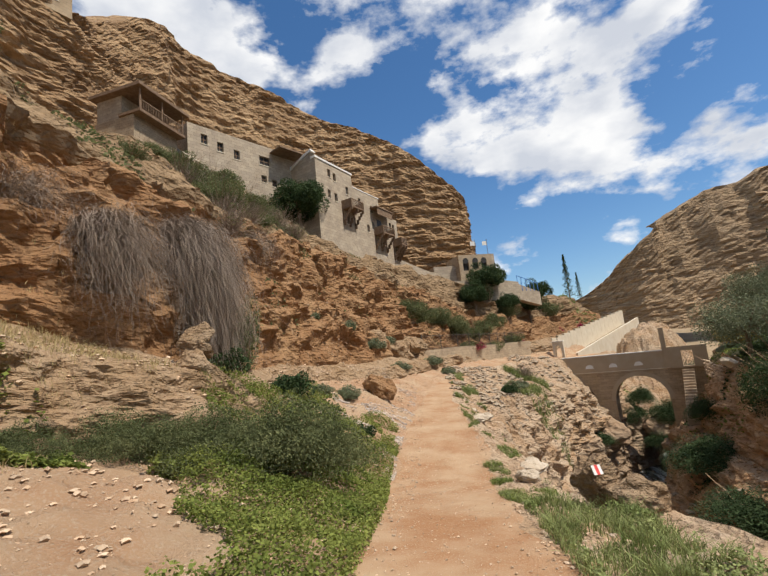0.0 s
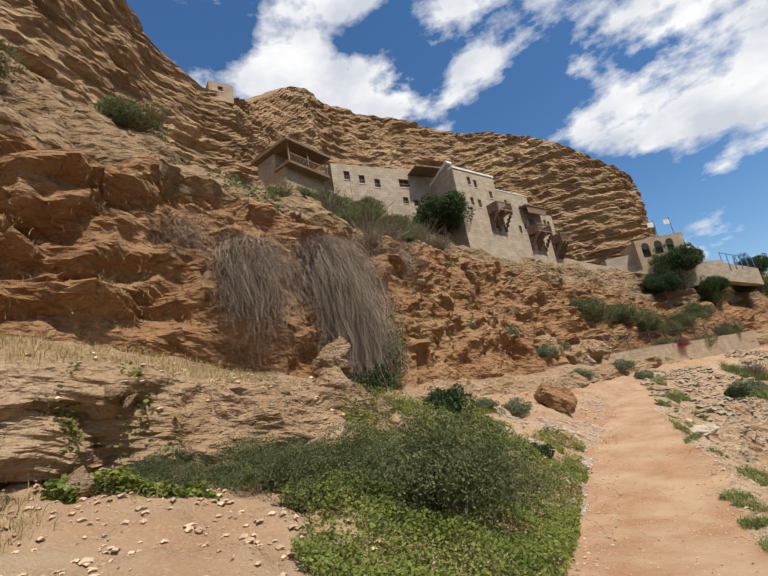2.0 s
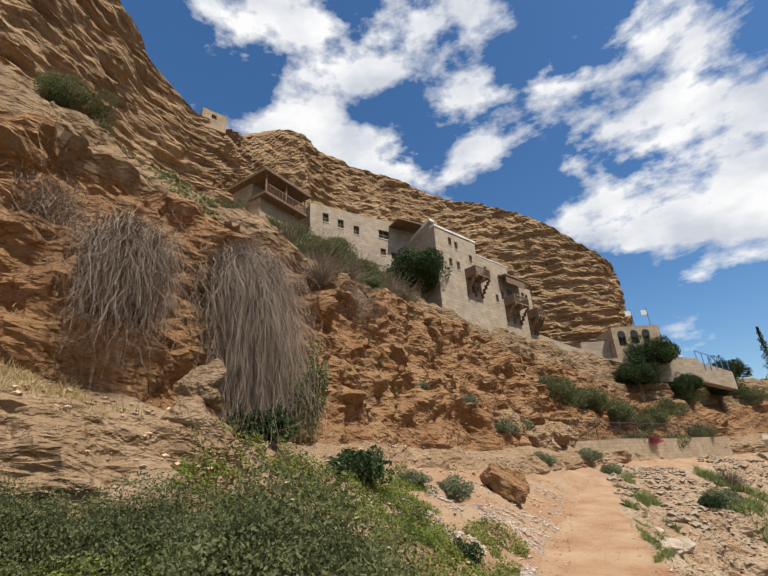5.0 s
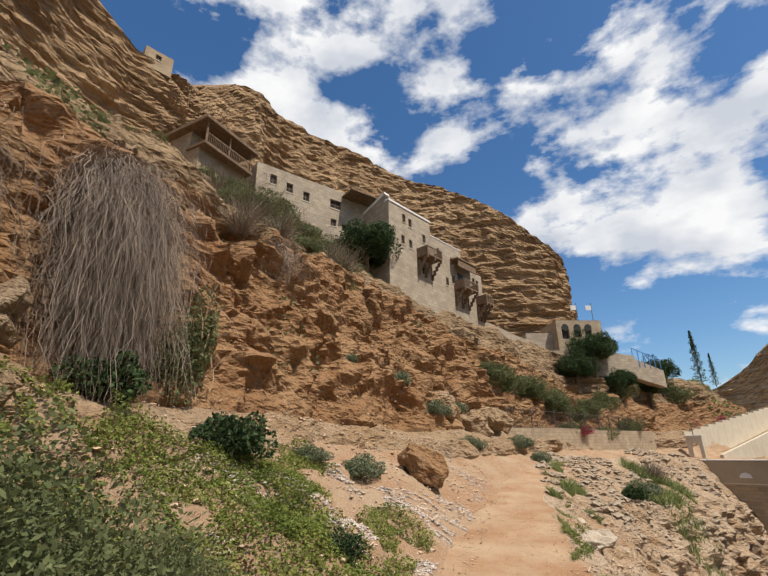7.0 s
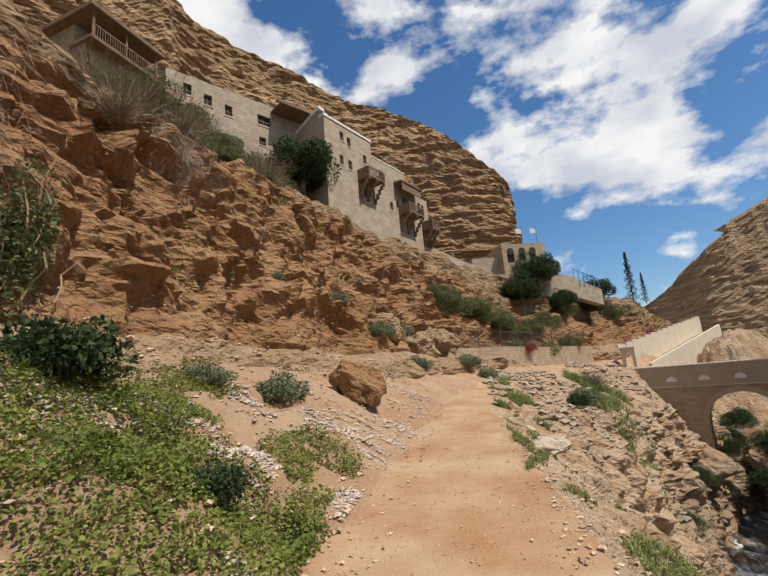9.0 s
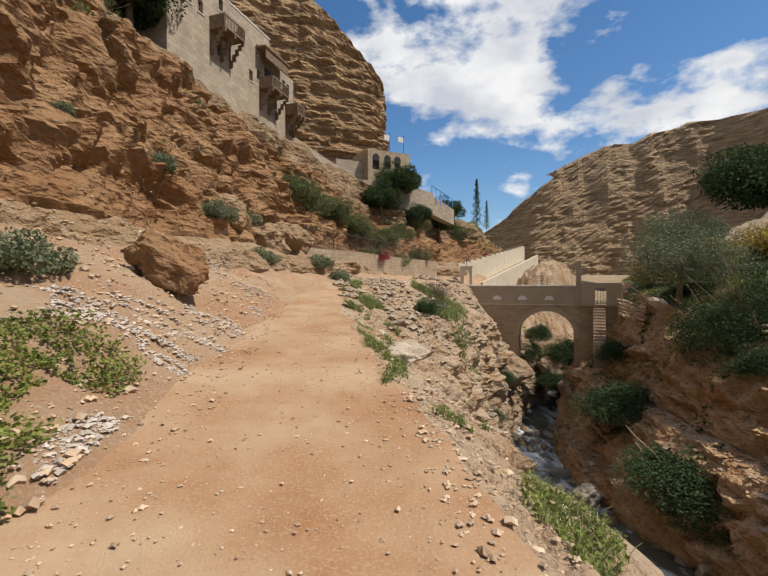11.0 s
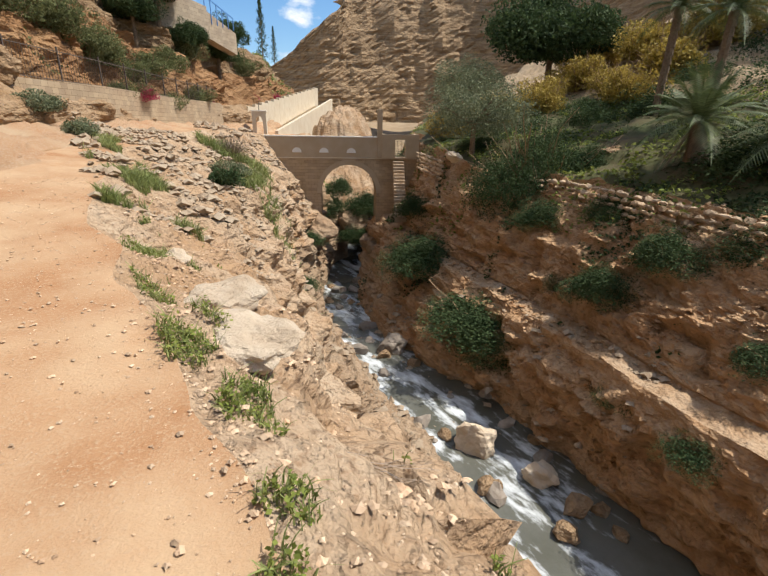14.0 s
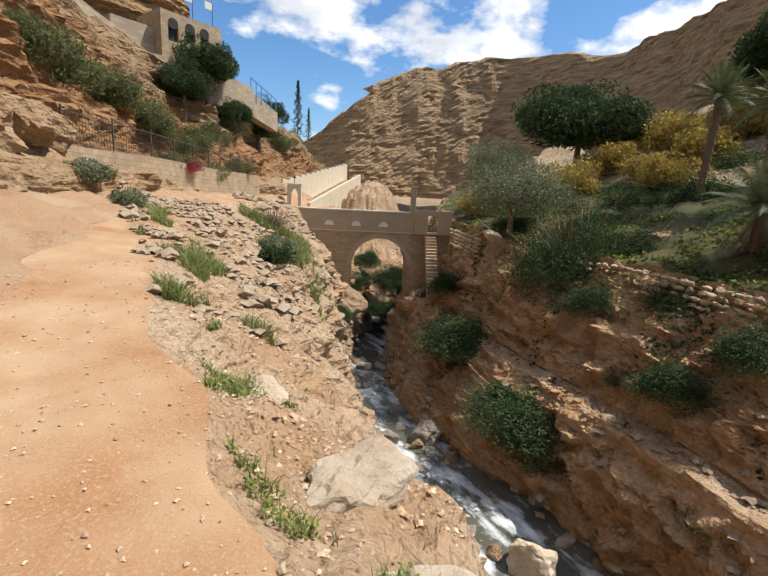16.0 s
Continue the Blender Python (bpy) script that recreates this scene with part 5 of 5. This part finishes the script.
grass("grass", 62, 4200, field(0.95, 2.2, 8.0, 24.0, 0.34, 6, 1.3), 0.1, M_GRASS, "tufts of grass along the gorge rim")
carpet("ground_cover", 55, 7000, field(0.95, 2.3, 8.0, 24.0, 0.34, 6, 1.3), 0.016, M_GREEN, "weed tufts along the gorge rim", 0.1)
grass("grass", 63, 3500, field(0.9, 2.4, 24.0, 34.0, 0.25, 7, 0.8), 0.2, M_GRASS, "grass tufts on the rubble by the path", 0.012)
grass("dry_grass", 64, 6000, field(-10.2, -5.6, 2.0, 9.5, -0.1, 8, 0.7), 0.14, M_DRYGRASS, "thin dry grass on the rock shelf")
grass("grass", 65, 5000, field(5.6, 9.5, 33.0, 41.0, 0.0, 9, 0.4), 0.4, M_GRASS, "grass bank above the gorge", 0.02)
carpet("ground_cover", 56, 9000, field(24, 46, 14, 52, 0.0, 10, 0.25), 0.13, M_GREEN, "green undergrowth on the shaded terrace", 0.3)
carpet("ground_cover", 57, 4500, field(19.5, 27.5, 16, 52, 0.22, 11, 0.3), 0.1, M_DEEP, "dark weeds on the gorge bank", 0.25)
carpet("ground_cover", 58, 6000, field(-16, 2, 12, 48, 0.25, 12, 0.25, inside=lambda x, y: x < np.interp(y, [12, 18, 26, 35, 45], [-6.4, -7, -4.6, -2, 2])), 0.07, M_OLIVE, "sparse olive scrub on the slope", 0.25)
carpet("ground_cover", 59, 5000, field(26, 52, 68, 96, 0.15, 13, 0.15), 0.2, M_GRASS, "thin greenery on the mound", 0.3)


# ---- stones ----
def rock_mesh(seed, sub=2, sq=(1, 0.8, 0.7), rough=0.28, flat=0.5):
    rng = np.random.default_rng(seed)
    bm = bmesh.new()
    bmesh.ops.create_icosphere(bm, subdivisions=sub, radius=1.0)
    P = np.array([v.co[:] for v in bm.verts])
    for _ in range(7):                       # chip flat faces off the ball
        n = rng.normal(size=3)
        n /= np.linalg.norm(n)
        d = P @ n
        P -= np.maximum(d - rng.uniform(0.5, 0.8), 0)[:, None] * n * 0.9
    P *= (1 + rough * fbm(P * 1.6 + seed * 3.1, 4))[:, None]
    P *= np.array(sq)
    for v, p in zip(bm.verts, P):
        v.co = p
    me = bpy.data.meshes.new("stone")
    bm.to_mesh(me)
    bm.free()
    return me


def stone(name, x, y, s, m, label, seed, sq=(1, 0.8, 0.7), z=None, sink=0.3, rot=None, sub=4):
    me = rock_mesh(seed, sub, sq)
    me.materials.append(m)
    ob = new(name, me)
    z = ground_z(x, y) if z is None else z
    ob.matrix_basis = pose(x, y, z + s * sq[2] * (1 - 2 * sink), *(rot or (0, 0, seed * 47))) @ Matrix.Scale(s, 4)
    return tagged(ob, label, "boulder", group=name.replace("_", " ") + " group")


stone("boulder", -2.5, 20.0, 0.85, M_RED, "orange boulder resting on the scree beside the path", 3, (1.05, 0.7, 0.72), sink=0.12, rot=(0, 14, -40))
MX, MY, MZ = 2.4, 8.0, -0.5
mark = stone("marked_rock", MX, MY, 0.5, M_LEDGE, "pale rock with a painted white and red trail mark", 5, (1, 0.9, 0.85), z=MZ - 0.45, sink=0.2)
mm = thing("trail_mark", pose(MX - 0.06, MY - 0.34, MZ + 0.08, 58, 0, 12) @ Matrix.Scale(0.75, 4), "white red white painted trail mark on the rock", "sign")
part("stripe", boxes((-0.10, -0.1, 0, -0.035, 0.1, 0.012)), M_WHITE, mm)
part("stripe", boxes((-0.035, -0.1, 0, 0.035, 0.1, 0.013)), M_REDPAINT, mm, "red stripe")
part("stripe", boxes((0.035, -0.1, 0, 0.10, 0.1, 0.012)), M_WHITE, mm)
stone("boulder", 2.95, 7.7, 0.5, M_LEDGE, "large tan boulder on the gorge rim", 6, (1, 0.9, 0.8), z=-1.15, sink=0.2)
stone("boulder", 3.1, 4.0, 0.4, M_PALE, "pale boulder on the verge", 7, z=-0.8)
stone("boulder", 1.75, 10.6, 0.26, M_PALE, "pale stone at the path edge", 8)
stone("boulder", 2.3, 13.0, 0.5, M_PALE, "whitish rock slab on the gorge rim", 9, (1.1, 0.8, 0.5))
stone("boulder", 1.62, 18.9, 0.5, M_PALE, "pale flat rock slab beside the path", 10, (1, 0.75, 0.4), sink=0.4)
stone("boulder", 1.75, 20.4, 0.5, M_PALE, "pale flat rock slab beside the path", 12, (1, 0.75, 0.45), sink=0.4)
stone("boulder", 1.55, 21.8, 0.35, M_PALE, "pale flat rock slab beside the path", 13, (1, 0.75, 0.45), sink=0.4)
stone("boulder", 1.3, 25.4, 0.34, M_LEDGE, "tan stone in the rubble beside the path", 14, z=-0.9)
stone("boulder", 15.2, 28.2, 1.25, M_PALE, "large white boulder in the stream", 15, (1, 0.85, 0.8), z=-14.8, sink=0.25)
stone("boulder", 17.5, 39.2, 1.3, M_GREYSTONE, "large grey boulder at the water's edge", 16, z=-14.8, sink=0.25)
stone("boulder", 16.0, 25.0, 0.9, M_PALE, "pale boulder in the stream", 17, z=-14.8)
stone("boulder", 31.8, 33.7, 1.2, M_LEDGE, "blocky tan boulder on the terrace", 18, z=-1.4)
stone("boulder", 35.2, 31.6, 1.5, M_GREYSTONE, "grey boulder among the trees", 19, z=-1.4)
stone("boulder", 25.9, 43.0, 0.8, M_PALE, "white boulder at the end of the wall", 20, z=-1.9)
POOL = [rock_mesh(100 + k, 1, (1, R.uniform(0.65, 0.95), R.uniform(0.5, 0.8)), 0.2) for k in range(10)]
for k in range(46):                         # stones in the stream
    y = R.uniform(20, 54)
    w0, w1 = np.interp(y, [17, 25, 35, 46, 56], [11, 12.6, 14.2, 15, 20.5]), np.interp(y, [17, 25, 32, 39, 46, 54], [17, 18.4, 19, 18, 18.9, 23.6])
    f = R.choice((R.uniform(0, 0.25), R.uniform(0.75, 1), R.uniform(0, 1)))
    stone("river_stone", w0 + f * (w1 - w0), y, R.uniform(0.25, 0.8), R.choice((M_GREYSTONE, M_GREYSTONE, M_LEDGE)), "wet rounded stone in the stream", 200 + k, z=-14.8, sub=2)
for k in range(34):                         # broken blocks along the shelf foot
    y = R.uniform(2, 9)
    p = on_strip("ground_shelf_face", y, R.uniform(0.75, 1.0))
    stone("fallen_block", p.x + R.uniform(0, 0.6), p.y, R.uniform(0.12, 0.4), M_LEDGE, "fallen limestone block at the foot of the shelf", 300 + k, (1, 0.8, 0.75), sub=3)
stone("rock_pillar", -5.5, 10.1, 0.75, M_LEDGE, "stacked rock pillar at the end of the shelf", 31, (0.8, 0.75, 0.9), z=1.3, sink=0.15)
stone("rock_pillar", -5.6, 10.2, 0.5, M_LEDGE, "rock block on top of the pillar", 32, (0.95, 0.8, 0.8), z=2.3, sink=0.2)


def gravel(name, seed, n, pick, lo, hi, m, label):
    """Loose stones as one scatter: small chipped lumps."""
    rng = np.random.default_rng(seed)
    base = np.array([(1, 0, 0), (-1, 0, 0), (0, 1, 0), (0, -1, 0), (0, 0, 0.8), (0, 0, -0.6), (0.6, 0.6, 0.4), (-0.6, 0.5, 0.35), (0.55, -0.6, 0.3), (-0.5, -0.6, 0.4)])
    tri = np.array([(4, 6, 0), (4, 2, 6), (4, 7, 2), (4, 1, 7), (4, 9, 1), (4, 3, 9), (4, 8, 3), (4, 0, 8), (0, 6, 5), (6, 2, 5), (2, 7, 5), (7, 1, 5), (1, 9, 5), (9, 3, 5), (3, 8, 5), (8, 0, 5)])
    V, F, k = [], [], 0
    while k < n:
        p = pick(rng)
        if p is None:
            continue
        s = lo * (hi / lo) ** (rng.uniform() ** 2.2)
        a = rng.uniform(0, 6.283)
        q = base * rng.uniform(0.6, 1.15, (10, 1)) * np.array([1, rng.uniform(0.6, 1), rng.uniform(0.45, 0.9)]) * s
        q = np.stack([q[:, 0] * math.cos(a) - q[:, 1] * math.sin(a), q[:, 0] * math.sin(a) + q[:, 1] * math.cos(a), q[:, 2]], -1)
        V.append(q + np.array(p) + np.array([0, 0, s * 0.2]))
        F.append(tri + 10 * k)
        k += 1
    ob = mesh_ob(name, np.concatenate(V), np.concatenate(F), m)
    return tagged(ob, label, "stones", kind="stuff")


M_PEBBLE = mat("pebble", (0.42, 0.27, 0.16), (0.56, 0.43, 0.3), 3.0, 0.95, 0.3, 30.0, rand=-0.3)
M_CHALK = mat("chalk_rubble", (0.42, 0.34, 0.27), (0.54, 0.46, 0.385), 3.0, 0.95, 0.3, 30.0, rand=-0.2)
gravel("gravel", 71, 8000, field(-1.2, 1.2, 0.5, 26, -9, 0), 0.005, 0.024, M_PEBBLE, "small loose stones on the dirt path")
gravel("gravel", 72, 9500, field(-8, -1.3, 1.5, 26, -0.3, 14), 0.012, 0.09, M_PEBBLE, "loose stones on the scree slope")
gravel("gravel", 73, 7000, field(-4.2, -1.3, 11, 17.5, 0.1, 15, 0.6), 0.014, 0.06, M_CHALK, "white rubble heap beside the path")
gravel("gravel", 74, 8000, field(1.0, 2.9, 2, 26, -0.1, 16), 0.01, 0.055, M_PEBBLE, "stony rubble on the gorge rim")
gravel("gravel", 75, 2600, field(-3, -1.1, 18, 26, 0.0, 17), 0.015, 0.06, M_CHALK, "pale stones beside the path")
gravel("gravel", 76, 2600, field(0.8, 7.5, 24, 40, -0.1, 18), 0.05, 0.28, M_STONE, "rubble spilling below the path")
gravel("gravel", 77, 2600, field(19, 25, 15, 52, 0.0, 19, 0.4), 0.06, 0.3, M_BANK, "rubble on the shaded bank")
gravel("gravel", 78, 1600, field(8, 20, 22, 56, -0.2, 20, 0.4), 0.1, 0.5, M_STONE, "fallen rocks in the gorge")

# dead branch on the rim
br = thing("dead_branch", pose(1.7, 17.6, ground_z(1.8, 17.5) + 0.04, 0, 9, 0) @ Matrix.Scale(0.42, 4), "bleached dead branch lying on the rim", "branch")
mesh_ob("branch", *ribbons(np.random.default_rng(81), np.zeros((7, 3)) + np.random.default_rng(82).normal(size=(7, 3)) * 0.03, np.stack([np.tile([[0.16, -0.1, -0.02]], (7, 1)) + np.random.default_rng(83 + k).normal(size=(7, 3)) * 0.045 for k in range(8)], 0), 0.014), M_DRY, br)


# ---- dry-stone walls, stone by stone ----
def dry_wall(name, pts, h, course, label, m, limit=300):
    t = thing(name, pose(0, 0, 0), label, "dry-stone wall")
    me = [x.copy() for x in POOL]
    for x in me:
        x.materials.append(m)
    k = 0
    for (x0, y0, z0), (x1, y1, z1) in zip(pts, pts[1:]):
        L = math.hypot(x1 - x0, y1 - y0)
        rows = int(h / course)
        for r in range(rows):
            u = R.uniform(0, course)
            while u < L and k < limit:
                w = course * R.uniform(0.9, 1.9)
                f = u / L
                ob = new("stone", me[k % len(me)])
                ob.parent = t
                ob.matrix_basis = pose(x0 + (x1 - x0) * f + R.uniform(-0.08, 0.08), y0 + (y1 - y0) * f + R.uniform(-0.08, 0.08), z0 + (z1 - z0) * f + course * (r + 0.4), R.uniform(-12, 12), R.uniform(-12, 12), math.degrees(math.atan2(y1 - y0, x1 - x0)) + R.uniform(-20, 20)) @ Matrix.Diagonal((w * 0.6, course * 0.7, course * 0.72, 1))
                k += 1
                u += w
    return t


M_DRYWALL = mat("dry_stone", (0.38, 0.27, 0.17), (0.5, 0.38, 0.26), 1.5, 0.95, 0.5, 8.0, rand=0.3)
dry_wall("terrace_wall", [(22.3, 19.0, -4.5), (24.9, 28, -4.2), (26.2, 33, -4.1), (26.4, 37, -4.3)], 2.0, 0.36, "rough dry-stone terrace wall in shade", M_DRYWALL)
dry_wall("path_wall", [(1.9, 31.5, -1.5), (5.2, 39.0, -1.7), (7.5, 43.5, -1.8)], 1.4, 0.3, "tumbledown dry-stone wall below the path", M_STONE)
dry_wall("channel_wall", [(26.0, 44.5, -3.6), (28.0, 50.5, -3.2)], 1.9, 0.34, "dry-stone wall beside the gatehouse", M_DRYWALL)
dry_wall("gorge_wall", [(8.0, 36.5, -4.6), (11.2, 42.0, -5.2)], 2.0, 0.32, "pale dry-stone wall above the gorge", M_STONE)

for k, (x, y, z, s) in enumerate(((15.5, 55.0, -7.0, 2.2), (17.6, 53.5, -9.5, 2.4), (14.0, 50.5, -7.5, 2.0), (19.6, 55.4, -10.0, 1.8), (26.6, 51.4, -10.2, 1.8), (25.2, 53.6, -11.5, 1.6), (27.5, 62, -11, 2.4), (24, 64, -12, 2.0))):
    stone("abutment_rock", x, y, s, M_GORGE, "weathered rock ledge below the bridge", 400 + k, (1, 0.85, 0.8), z=z)

for k, (x, y, s) in enumerate(((-1.8, 36.8, 1.1), (-2.6, 34.5, 1.2), (-1.2, 38.0, 0.9), (-3.8, 31.4, 1.0))):
    stone("wall_rock", x, y, s, M_LEDGE, "blocky tan rock at the end of the garden wall", 500 + k, (1.1, 0.85, 0.8))
gravel("gravel", 79, 2600, field(-1.9, -0.7, 2, 24, -9, 21), 0.008, 0.045, M_PEBBLE, "loose stones along the path edge")
gravel("gravel", 80, 2200, field(0.7, 1.6, 1, 24, -9, 22), 0.006, 0.032, M_PEBBLE, "loose stones along the outer path edge")
